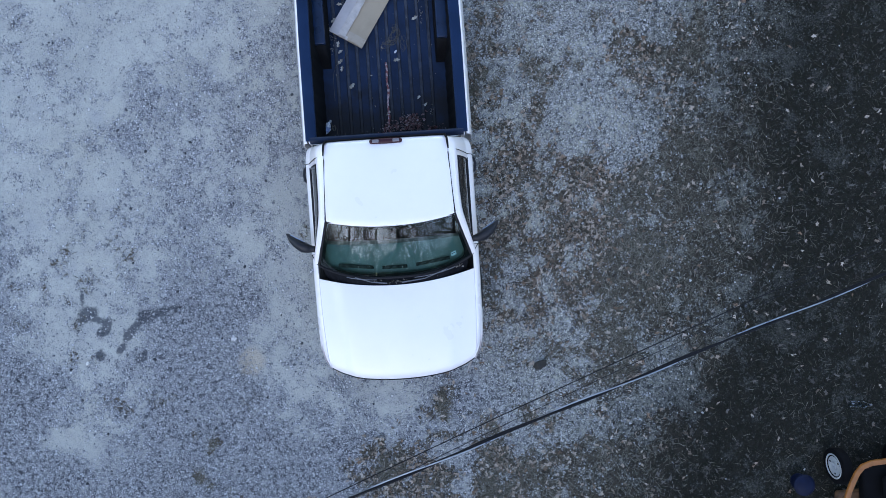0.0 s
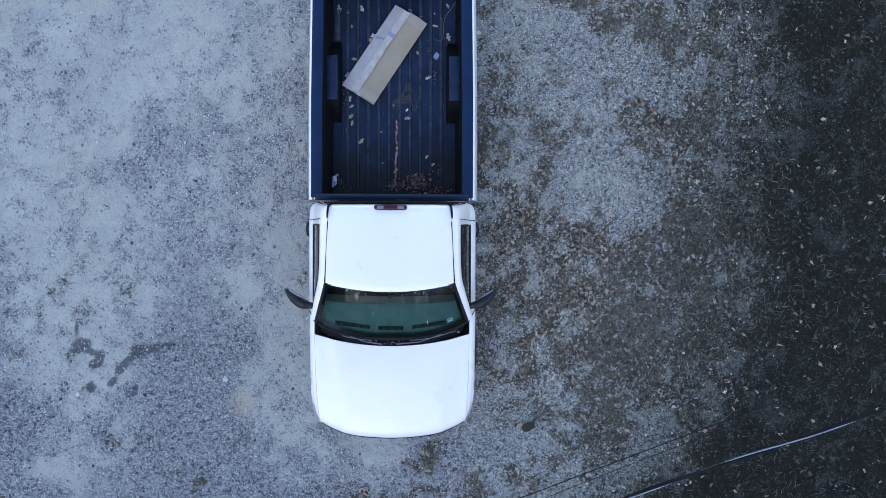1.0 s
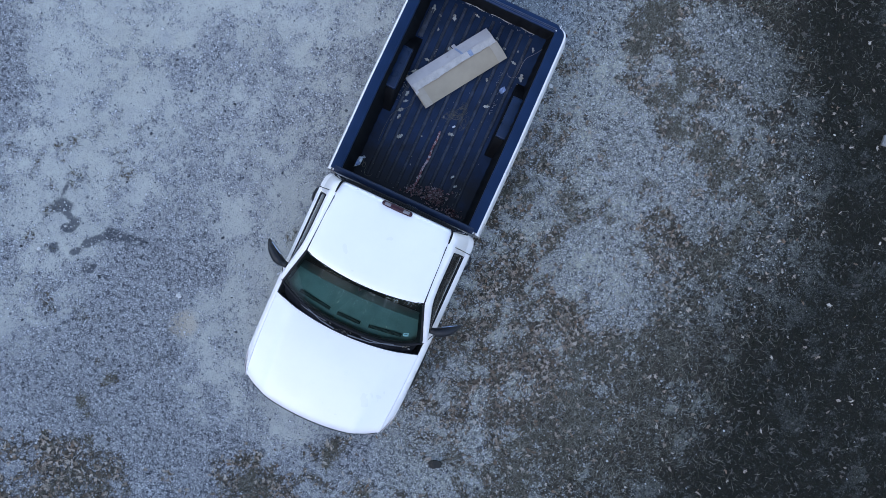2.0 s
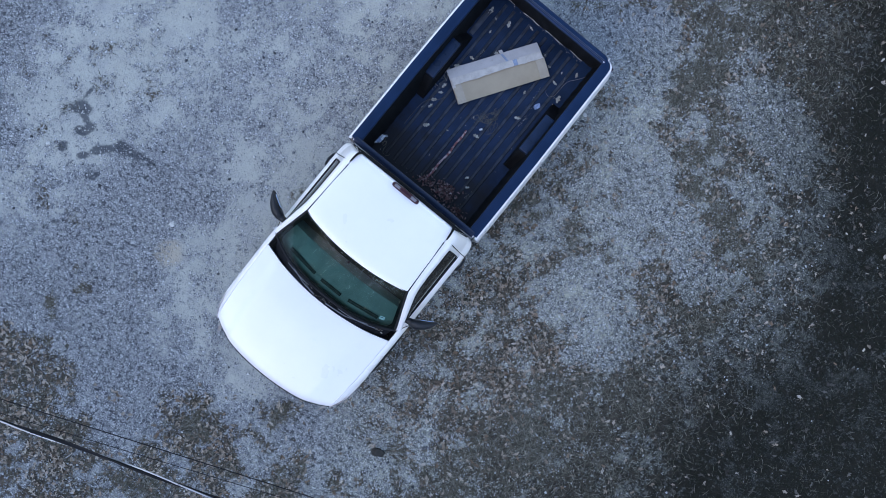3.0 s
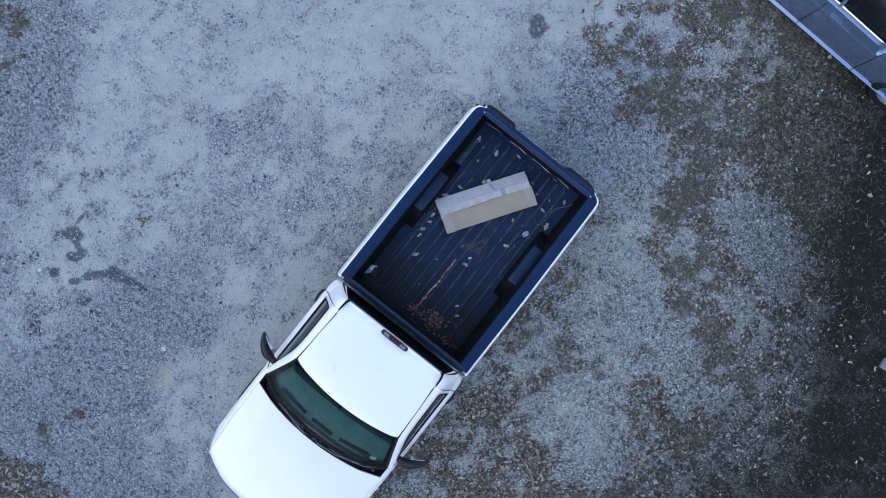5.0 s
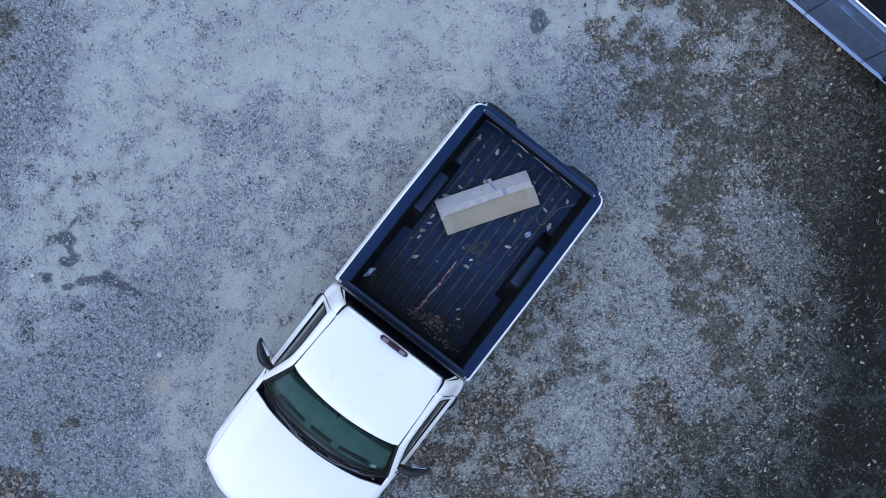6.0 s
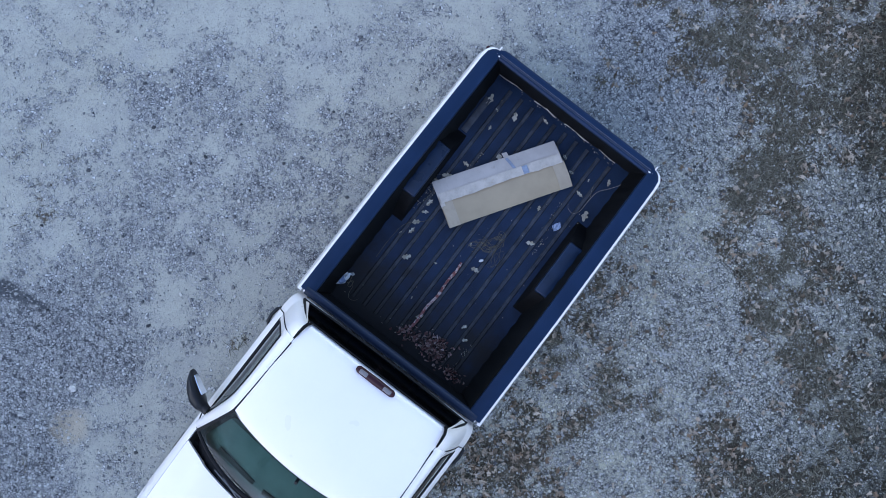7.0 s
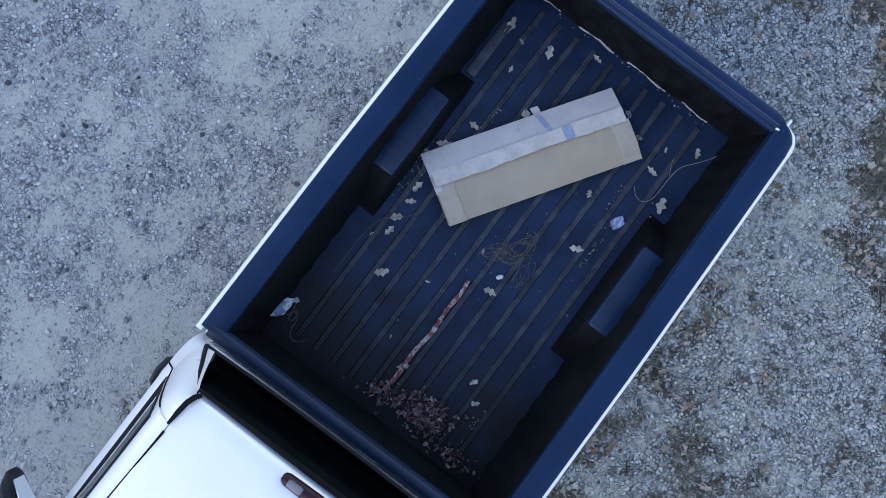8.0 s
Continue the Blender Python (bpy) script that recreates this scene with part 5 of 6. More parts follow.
litter("leaf_heap", "heap of reddish leaf bits against the bed's front wall", [(0.28, 0.27, 0.075, 0.05, 170), (0.36, 0.24, 0.06, 0.05, 90), (0.12, 0.24, 0.08, 0.03, 60), (0.60, 0.17, 0.06, 0.03, 60), (0.02, 0.22, 0.05, 0.05, 50), (0.34, 0.34, 0.05, 0.03, 50)], RED_LEAF, 5, (0.014, 0.038), 0.03)
litter("leaf_crumbs", "pale leaf crumbs in the liner's grooves", [(-0.64, 1.40, 0.02, 0.10, 26), (-0.62, 1.50, 0.035, 0.05, 34), (-0.665, 1.52, 0.03, 0.045, 30), (-0.46, 1.95, 0.015, 0.07, 12), (0.52, 1.70, 0.012, 0.10, 34), (0.57, 0.42, 0.012, 0.1, 18), (0.44, 2.0, 0.01, 0.12, 16), (0.0, 2.73, 0.30, 0.012, 18), (0.5, 2.72, 0.12, 0.012, 8), (0.1, 1.5, 0.5, 0.7, 60), (0.05, 0.2, 0.4, 0.04, 30)], BED_LEAF, 6, (0.005, 0.016), 0.004)


def ribbon(points, width, mat_name, seed):
    rng = random.Random(seed)
    bm = bmesh.new()
    rows = []
    for i, (x, y) in enumerate(points):
        a = points[max(0, i - 1)]
        b = points[min(len(points) - 1, i + 1)]
        d = Vector((b[0] - a[0], b[1] - a[1], 0)).normalized()
        n = Vector((-d.y, d.x, 0))
        w = width * rng.uniform(0.6, 1.1)
        z = FLOOR + 0.004 + rng.uniform(0, 0.008)
        rows.append([bm.verts.new(Vector((x, y, z)) + n * w * k + Vector((0, 0, 0.006 * rng.uniform(-0.5, 1)))) for k in (-0.5, 0, 0.5)])
    for a, b in zip(rows, rows[1:]):
        for i in range(2):
            bm.faces.new((a[i], a[i + 1], b[i + 1], b[i]))
    bmesh.ops.recalc_face_normals(bm, faces=bm.faces)
    bmesh.ops.solidify(bm, geom=bm.faces[:], thickness=0.002)
    return bm


def strap_material():
    m, nt, b = material("frayed red strap")
    co = coords(nt)
    g = grain(nt, co, 26.0, 3.0, 0.6)
    c = mixed(nt, ramp(nt, g, 0.46, 0.54), (0.17, 0.045, 0.045), (0.38, 0.29, 0.285))
    c = mixed(nt, maths(nt, "MULTIPLY", ramp(nt, grain(nt, co, 55.0, 4.0), 0.45, 0.6), 0.7), c, (0.12, 0.05, 0.045))
    nt.links.new(c, b.inputs["Base Color"])
    b.inputs["Roughness"].default_value = 0.8
    return m


strap_pts = [(0.024 + 0.008 * math.sin(t * 5.0) + 0.006 * math.sin(t * 17), 1.075 - 0.84 * t) for t in lin(0, 1, 46)]
strap = tagged(link_mesh("strap", ribbon(strap_pts, 0.030, "", 3), strap_material()), "frayed red and white strap lying along the bed floor", "strap", BED)


def scrap(name, label, at, size, mat, seed, squash=0.45):
    rng = random.Random(seed)
    bm = bmesh.new()
    bmesh.ops.create_icosphere(bm, subdivisions=2, radius=0.5)
    for v in bm.verts:
        v.co *= rng.uniform(0.65, 1.15)
        v.co = Vector((v.co.x * size[0], v.co.y * size[1], (v.co.z + 0.5) * size[2] * squash * 2))
    ob = link_mesh(name, bm, mat, smooth=False)
    ob.matrix_basis = pose(at[0], at[1], FLOOR - 0.004, 0, 0, at[2])
    return tagged(ob, label, "litter", BED)


scrap("plastic_scrap", "crumpled white plastic scrap on the bed liner", (0.163, 1.205, 50), (0.055, 0.032, 0.03), WHITESCRAP, 2)
rng = random.Random(3)
film = bm_grid(lambda u, v: (0.085 * (u - 0.5) + 0.012 * v, 0.055 * (v - 0.5) * (1.25 - 0.6 * abs(u - 0.45)), 0.004 + 0.010 * rng.random()), lin(0, 1, 6), lin(0, 1, 4), 0.001)
film_ob = link_mesh("plastic_scrap", film, BLUESCRAP, smooth=False)
film_ob.matrix_basis = pose(0.542, 1.905, FLOOR, 0, 0, 62)
tagged(film_ob, "torn pale blue plastic film on the bed liner", "litter", BED)

# crushed plastic bottle
bottle = thing("plastic_bottle", "crushed clear plastic bottle with a blue label in the bed's corner", "bottle", (-0.785, 0.262, FLOOR), 62)
bottle.scale = (1.15, 1.2, 1.2)
rng = random.Random(12)
rings = []
for k in lin(0, 1, 12):
    r = poly([(0, 0.018), (0.06, 0.030), (0.6, 0.034), (0.80, 0.030), (0.90, 0.015), (1, 0.013)], k)[0]
    rings.append([(-0.085 + 0.17 * k + rng.uniform(-0.006, 0.006), 0.008 * math.sin(9 * k) + 0.9 * r * math.cos(a) * rng.uniform(0.6, 1.2), 0.021 + 0.55 * r * math.sin(a) * rng.uniform(0.6, 1.3)) for a in lin(0, 2 * math.pi * 11 / 12, 12)])
part("body", bm_loft(rings), WHITESCRAP, bottle, "cloudy crushed body", False)
part("cap", bm_tube([(0.085, 0, 0.021), (0.105, 0, 0.021)], 0.015, 12), OFFWHITE, bottle, "white cap")
part("label", bm_grid(lambda u, a: (-0.035 + 0.055 * u, 0.034 * math.cos(a), 0.023 + 0.024 * math.sin(a)), lin(0, 1, 4), lin(0.2, 2.9, 8), 0.001), BLUESCRAP, bottle, "blue label")


def strand(points, r, seed, jitter=0.0, n=5):
    """A bent tube with its corners cut round; r: one radius, or the radii at its ends."""
    rng = random.Random(seed)
    pts = [Vector((x + rng.uniform(-jitter, jitter), y + rng.uniform(-jitter, jitter), z)) for x, y, z in points]
    for _ in range(2):
        pts = [pts[0]] + [q for a, b in zip(pts, pts[1:]) for q in (a.lerp(b, 0.25), a.lerp(b, 0.75))] + [pts[-1]]
    return bm_tube(pts, r if isinstance(r, (int, float)) else lin(r[0], r[1], len(pts)), n)


# a tangle of twine: loops of thin strands round a crossing, with loose ends
rng = random.Random(21)
tangle = bmesh.new()
for hx, hy, ax, ay, turn, count in ((0.155, 1.40, 0.10, 0.05, 62, 5), (0.105, 1.35, 0.11, 0.035, 15, 5), (0.245, 1.31, 0.035, 0.12, 28, 4), (0.17, 1.50, 0.05, 0.035, 70, 3), (0.05, 1.30, 0.09, 0.03, 50, 3)):
    for _ in range(count):
        a0, span = rng.uniform(0, 6.28), rng.uniform(2.5, 8.0)
        m = pose(hx + rng.gauss(0, 0.012), hy + rng.gauss(0, 0.012), FLOOR, 0, 0, turn + rng.gauss(0, 14))
        rx, ry = ax * rng.uniform(0.6, 1.15), ay * rng.uniform(0.4, 1.2)
        pts = [m @ Vector((rx * math.cos(a0 + t) * (1 + 0.12 * math.sin(3.1 * t)), ry * math.sin(a0 + t) + 0.012 * math.sin(2.3 * t), 0.003 + 0.009 * abs(math.sin(1.7 * t + a0)))) for t in lin(0, span, 26)]
        bm_add(tangle, bm_tube(pts, 0.0013, 4))
tagged(link_mesh("twine", tangle, TWINE), "tangle of faded twine on the bed floor", "twine", BED)

# twig at the rear corner, loose wires at the front
tw = thing("twig", "thin pale forked twig near the tailgate corner", "twig", (0, 0, 0))
tw["group"] = BED
part("stem", strand([(0.500, 2.155, FLOOR + .006), (0.530, 2.115, FLOOR + .004), (0.585, 2.105, FLOOR + .004), (0.640, 2.150, FLOOR + .004), (0.640, 2.25, FLOOR + .004), (0.632, 2.34, FLOOR + .004), (0.650, 2.43, FLOOR + .004), (0.72, 2.51, FLOOR + .004), (0.79, 2.60, FLOOR + .006), (0.80, 2.64, FLOOR + .01)], (0.0013, 0.0024), 3, 0.006), TWIG, tw)
part("side_shoot", strand([(0.632, 2.34, FLOOR + .004), (0.60, 2.40, FLOOR + .004), (0.59, 2.44, FLOOR + .006)], 0.0012, 5), TWIG, tw)
w1 = strand([(-0.72, 0.30, FLOOR + .004), (-0.66, 0.27, FLOOR + .004), (-0.66, 0.20, FLOOR + .004), (-0.64, 0.155, FLOOR + .004), (-0.60, 0.145, FLOOR + .004), (-0.56, 0.17, FLOOR + .006), (-0.55, 0.20, FLOOR + .008)], 0.0017, 1)
bm_add(w1, strand([(-0.74, 0.33, FLOOR + .004), (-0.70, 0.28, FLOOR + .01), (-0.72, 0.23, FLOOR + .004), (-0.68, 0.24, FLOOR + .01), (-0.69, 0.32, FLOOR + .004), (-0.73, 0.26, FLOOR + .01)], 0.0028, 2, 0.012))
tagged(link_mesh("wire_scrap", w1, TWINE), "bent scrap of wire and weed beside the bottle", "wire", BED)
w2 = strand([(-0.66, 0.62, FLOOR + .003), (-0.665, 0.80, FLOOR + .003), (-0.655, 0.98, FLOOR + .003), (-0.62, 1.07, FLOOR + .004), (-0.56, 1.12, FLOOR + .004), (-0.50, 1.17, FLOOR + .004), (-0.45, 1.26, FLOOR + .004)], 0.0018, 1)
tagged(link_mesh("grass_stalk", w2, TWINE), "long dry grass stalk on the bed floor", "stalk", BED)
# pale worn edge of the liner at the foot of the tailgate
for x0, x1, w, seed in ((-0.79, -0.52, 0.009, 7), (-0.37, -0.10, 0.014, 8), (0.0, 0.30, 0.010, 9), (0.42, 0.62, 0.008, 10)):
    tagged(link_mesh("worn_edge", ribbon([(x, 2.752 + 0.006 * math.sin(x * 19)) for x in lin(x0, x1, 20)], w, "", seed), CARDGREY), "frayed pale strip at the tailgate's foot", "strip", BED)


# ---- the parked car: its own x forward, y to its left ----
car = thing("parked_car", "blue-grey metallic sedan parked on the grass", "car", (1.95, 7.60, 0), -2.0)
HALF = 0.90


def car_section(x):
    """The body's half section at x, from the sill up to the hood, belt or boot."""
    w = HALF * poly([(-2.3, 0.80), (-2.15, 0.90), (-1.7, 0.975), (-0.8, 1.0), (1.0, 1.0), (1.6, 0.985), (2.05, 0.93), (2.3, 0.80), (2.38, 0.66)], x)[0]
    top = poly([(-2.3, 0.86), (-2.2, 1.0), (-1.5, 1.04), (-0.8, 1.02), (0.9, 0.98), (1.15, 0.95), (1.7, 0.86), (2.15, 0.74), (2.38, 0.60)], x)[0]
    return w, top


rings = []
for x in lin(-2.3, 2.38, 44):
    w, top = car_section(x)
    rings.append([(x, -w * 0.955, 0.22), (x, -w * 0.985 - 0.014, 0.235), (x, -w * 0.988 - 0.014, 0.248), (x, -w * 0.962, 0.272), (x, -w * 0.985, top * 0.55), (x, -w * 0.992, top * 0.72), (x, -w * 0.982, top * 0.80), (x, -w * 0.955, top - 0.045), (x, -w * 0.90, top - 0.008), (x, -w * 0.6, top + 0.015), (x, 0, top + 0.03),
                  (x, w * 0.6, top + 0.015), (x, w * 0.90, top - 0.008), (x, w * 0.955, top - 0.045), (x, w * 0.982, top * 0.80), (x, w * 0.992, top * 0.72), (x, w * 0.985, top * 0.55), (x, w * 0.962, 0.272), (x, w * 0.988 + 0.014, 0.248), (x, w * 0.985 + 0.014, 0.235), (x, w * 0.955, 0.22)])
part("body", bm_loft(rings), SILVERBLUE, car, "blue-grey metallic body")
roof_rings, glass_rings = [], []
for x in lin(-1.75, 1.12, 26):
    h = poly([(-1.75, 1.03), (-1.35, 1.22), (-0.85, 1.385), (-0.3, 1.43), (0.1, 1.42), (0.45, 1.34), (0.85, 1.12), (1.12, 0.96)], x)[0]
    _, base = car_section(x)
    k = max(0.02, (h - base))
    glass_rings.append([(x, -0.80, base - 0.02), (x, -0.80 + 0.30 * k, base + k * 0.72), (x, -0.74 + 0.30 * k, base + k * 0.93), (x, -0.45, h), (x, 0.45, h), (x, 0.74 - 0.30 * k, base + k * 0.93), (x, 0.80 - 0.30 * k, base + k * 0.72), (x, 0.80, base - 0.02)])
part("glasshouse", bm_loft(glass_rings), plain("dark window glass", (0.006, 0.007, 0.009), 0.25, vary=0.1, bump=0.0, spec=0.25), car, "dark windows")
for x in lin(-0.95, 0.28, 14):
    h = poly([(-1.0, 1.345), (-0.85, 1.39), (-0.3, 1.438), (0.1, 1.428), (0.3, 1.385)], x)[0]
    roof_rings.append([(x, s * 0.66, h - 0.035 * abs(s) ** 4 + 0.004) for s in lin(-1, 1, 13)])
part("roof", bm_grid(lambda i, j: roof_rings[i][j], range(14), range(13), 0.012), SILVERBLUE, car)
for sgn in (1, -1):
    for name, pts in (("pillar", [(0.30, 0.60, 1.37), (0.62, 0.69, 1.21), (1.0, 0.80, 1.0)]), ("pillar", [(-0.02, 0.83, 1.0), (-0.06, 0.72, 1.25), (-0.1, 0.64, 1.39)]), ("pillar", [(-1.62, 0.80, 1.05), (-1.2, 0.72, 1.24), (-0.9, 0.63, 1.36)])):
        part(name, bm_tube([(x, sgn * y, z) for x, y, z in pts], 0.028, 6), SILVERBLUE, car)
    part("window_strip", bm_tube([(x, sgn * (0.82 if x < 0.9 else 0.81), car_section(x)[1] + 0.004) for x in lin(-1.5, 0.98, 16)], 0.018, 6), CHROME, car, "bright strip below the windows")
    for x0 in (0.86, -0.16, -1.12):
        part("door_seam", bm_tube([(x0 - 0.02 * k * (x0 > 0) + (0.18 * max(0, 0.5 - k) if x0 < -1 else 0), sgn * (car_section(x0)[0] * poly([(0, 1.006), (0.15, 0.970), (0.45, 0.990), (0.75, 0.990), (0.95, 0.957), (1.0, 0.91)], k)[0] + 0.001), 0.26 + (car_section(x0)[1] - 0.27) * k) for k in lin(0, 1, 12)], 0.005, 5), SEAM, car)
    part("crease", bm_tube([(x, sgn * (car_section(x)[0] * 0.985 + 0.003), car_section(x)[1] * 0.80) for x in lin(-1.9, 1.3, 22)], 0.006, 5), SILVERBLUE, car)
    for x0 in (0.10, -0.92):
        part("door_handle", bm_add(bm_box(x0 - 0.11, x0 + 0.10, sgn * 0.895 - 0.02, sgn * 0.895 + 0.02, 0.805, 0.84, 0.01), bm_box(x0 - 0.03, x0 + 0.06, sgn * 0.885 - 0.02, sgn * 0.885 + 0.012, 0.77, 0.80, 0.008)), SILVERBLUE, car)
    rings = []
    for k in lin(0, 1, 9):
        r = poly([(0, 0.03), (0.2, 0.04), (0.35, 0.085), (0.7, 0.09), (0.9, 0.07), (1, 0.03)], k)[0]
        rings.append([(0.80 - 0.05 * k + r * 0.6 * math.cos(a), sgn * (0.80 + 0.235 * k), 1.01 + r * 0.8 * math.sin(a)) for a in lin(0, 2 * math.pi * 11 / 12, 12)])
    part("side_mirror", bm_loft(rings), SILVERBLUE, car)
    part("headlight", bm_box(2.05, 2.32, sgn * 0.62 - 0.12, sgn * 0.62 + 0.12, 0.56, 0.70, 0.04, 3), LAMP, car)
    part("tail_light", bm_box(-2.33, -2.2, sgn * 0.62 - 0.12, sgn * 0.62 + 0.12, 0.66, 0.86, 0.03, 3), REDLENS, car)
    for x0 in (1.53, -1.28):
        hub = new("wheel")
        hub.parent = car
        hub.matrix_basis = pose(x0, sgn * 0.785, 0.325, 0, 0, 90 * sgn)
        part("tyre", bm_lathe([(0.20, -0.09), (0.28, -0.105), (0.318, -0.09), (0.325, -0.05), (0.325, 0.05), (0.318, 0.09), (0.28, 0.105), (0.20, 0.09)], 40), RUBBER, hub)
        part("rim", bm_lathe([(0.205, -0.08), (0.205, 0.088), (0.19, 0.092), (0.18, 0.06), (0.02, 0.075), (0.02, 0.03), (0.18, 0.03)], 40), ALLOY, hub, "silver spoked rim")
        for i in range(5):
            part("spoke_gap", bm_box(0.062, 0.078, -0.03, 0.03, 0.07, 0.16, 0.008, m=Matrix.Rotation(2 * math.pi * i / 5, 4, "X")), SEAM, hub)
        part("wheel_arch", bm_lathe([(0.37, -0.11), (0.37, 0.080), (0.34, 0.080), (0.34, -0.11)], 36), SEAM, hub)


# ---- the orange mower at the yard's edge ----
mower = thing("riding_mower", "old orange riding mower with a white-rimmed wheel in the dark grass", "mower", (6.34, -4.88, 0), 0)
for sgn, x0, y0, r, w in ((-1, -0.39, 0.06, 0.25, 0.14), (1, 0.50, 0.06, 0.25, 0.20), (-1, -0.25, -1.15, 0.19, 0.14), (1, 0.40, -1.15, 0.19, 0.14)):
    hub = new("wheel")
    hub.parent = mower
    hub.matrix_basis = pose(x0, y0, r, 0, 0, 0 if sgn > 0 else 180)
    part("tyre", bm_lathe([(r * 0.55, -w * 0.45), (r * 0.8, -w * 0.5), (r * 0.97, -w * 0.42), (r, -w * 0.2), (r, w * 0.2), (r * 0.97, w * 0.42), (r * 0.8, w * 0.5), (r * 0.55, w * 0.45)], 36), SHADEBLACK, hub)
    part("rim", bm_lathe([(r * 0.70, -w * 0.3), (r * 0.70, w * 0.50), (r * 0.64, w * 0.53), (r * 0.58, w * 0.40), (r * 0.22, w * 0.36), (r * 0.2, w * 0.55), (r * 0.05, w * 0.55), (r * 0.05, 0)], 32), OFFWHITE, hub, "dirty white rim")
    for i in range(3):
        part("rim_hole", bm_box(w * 0.37, w * 0.43, -0.012, 0.012, r * 0.36, r * 0.46, 0.004, m=Matrix.Rotation(2 * math.pi * i / 3 + 0.6, 4, "X")), SEAM, hub)
# an arched orange guard of flat bar, in the shape of a bow
bow = [(-0.49, -0.30, 0.52), (-0.465, -0.18, 0.54), (-0.41, -0.04, 0.555), (-0.345, 0.08, 0.56), (-0.26, 0.165, 0.56), (-0.12, 0.21, 0.56), (0.10, 0.22, 0.56), (0.45, 0.18, 0.56), (0.60, -0.1, 0.54)]
rings = []
for i, p in enumerate(bow):
    d = (Vector(bow[min(i + 1, 8)]) - Vector(bow[max(i - 1, 0)])).normalized()
    n = Vector((d.y, -d.x, 0)).normalized()
    rings.append([Vector(p) + n * u + Vector((0, 0, v)) for u, v in ((-0.008, -0.02), (0.060, -0.02), (0.065, 0.0), (0.060, 0.012), (-0.004, 0.012), (-0.010, 0.0))])
part("guard_bow", bm_loft(rings), ORANGE, mower, "faded orange bow of flat bar")
part("guard_stay", bm_tube([(-0.47, -0.28, 0.52), (-0.44, -0.40, 0.34), (-0.40, -0.48, 0.18)], 0.025, 8), RUST, mower)
part("chassis", bm_box(-0.10, 0.26, -1.25, 0.05, 0.20, 0.34, 0.04, 3), SHADEBLACK, mower, "black frame")
part("engine_cover", bm_box(-0.16, 0.32, -1.45, -0.72, 0.34, 0.68, 0.08, 4), ORANGE, mower, "faded orange hood")
part("seat", bm_box(0.10, 0.46, -0.40, -0.06, 0.40, 0.48, 0.04, 3), SHADEBLACK, mower, "black seat")
part("deck", bm_box(-0.40, 0.55, -0.95, -0.33, 0.10, 0.20, 0.05, 3), RUST, mower, "rusty orange cutting deck")
part("lift_rod", bm_tube([(-0.30, -0.30, 0.16), (-0.30, -0.27, 0.34)], 0.008, 6), STEEL, mower)
tub = thing("blue_tub", "dark blue plastic tub with a domed lid in the dark grass", "tub", (5.50, -5.09, 0), 0)
tub.scale = (0.66, 0.66, 0.5)
part("body", bm_loft([[(r * math.cos(a), r * math.sin(a), z) for a in lin(0, 2 * math.pi * 23 / 24, 24)] for r, z in ((0.17, 0.0), (0.19, 0.15), (0.21, 0.32), (0.215, 0.335))]), NAVY, tub)
part("lid", bm_loft([[(r * math.cos(a), r * math.sin(a), z) for a in lin(0, 2 * math.pi * 23 / 24, 24)] for r, z in ((0.222, 0.335), (0.224, 0.35), (0.20, 0.385), (0.14, 0.425), (0.07, 0.445), (0.02, 0.45))]), NAVY, tub, "domed blue lid")
part("rim", bm_tube([(0.222 * math.cos(a), 0.222 * math.sin(a), 0.34) for a in lin(0, 2 * math.pi, 33)], 0.01, 6), NAVY, tub)

# small things on the ground
plank = link_mesh("board", bm_add(bm_box(0, 1.1, -0.075, 0.075, 0.0, 0.04, 0.004), bm_box(-0.006, 0.012, -0.078, 0.078, 0.0, 0.043, 0.002)), BOARD)
plank.matrix_basis = pose(5.84, 3.76, 0.006, 0, 0, 4)
tagged(plank, "short grey weathered board in the dark turf", "board")
rng = random.Random(31)
bm = bmesh.new()
bmesh.ops.create_icosphere(bm, subdivisions=2, radius=0.5)
for v in bm.verts:
    v.co = Vector((v.co.x * 0.20, v.co.y * 0.13, (v.co.z + 0.35) * 0.11)) * rng.uniform(0.82, 1.12)
rock = link_mesh("rock", bm, ROCK)
rock.matrix_basis = pose(1.885, -3.13, 0.0, 0, 0, 20)
tagged(rock, "flat dark brown rock on the gravel", "rock")
for x, y, s, t in ((-2.389, -2.446, 0.07, 10), (-4.43, -2.65, 0.055, 60), (1.15, 2.45, 0.06, 0), (4.12, -2.09, 0.036, 40)):
    bm = bmesh.new()
    bmesh.ops.create_icosphere(bm, subdivisions=2, radius=0.5)
    for v in bm.verts:
        v.co = Vector((v.co.x * s * 1.2, v.co.y * s, (v.co.z + 0.3) * s * 0.6)) * rng.uniform(0.85, 1.12)
    st = link_mesh("stone", bm, plain("pale stone", (0.5, 0.49, 0.48), 0.85, scale=30) if "pale stone" not in bpy.data.materials else bpy.data.materials["pale stone"], smooth=False)
    st.matrix_basis = pose(x, y, 0.0, 0, 0, t)
    tagged(st, "large pale limestone lump on the gravel", "stone", "large stones on the gravel")
clear = thing("clear_bottle", "clear plastic bottle lying in the dark grass", "bottle", (6.45, -4.04, 0.0), -6)
part("body", bm_tube([(-0.16, 0, 0.045), (-0.15, 0, 0.045), (0.06, 0, 0.045), (0.12, 0, 0.045), (0.15, 0, 0.045)], [0.02, 0.042, 0.042, 0.018, 0.015], 14), glass("bottle plastic", (0.80, 0.85, 0.9), 0.25, 1.12), clear)
part("cap", bm_tube([(0.15, 0, 0.045), (0.175, 0, 0.045)], 0.013, 12), LAMP, clear)


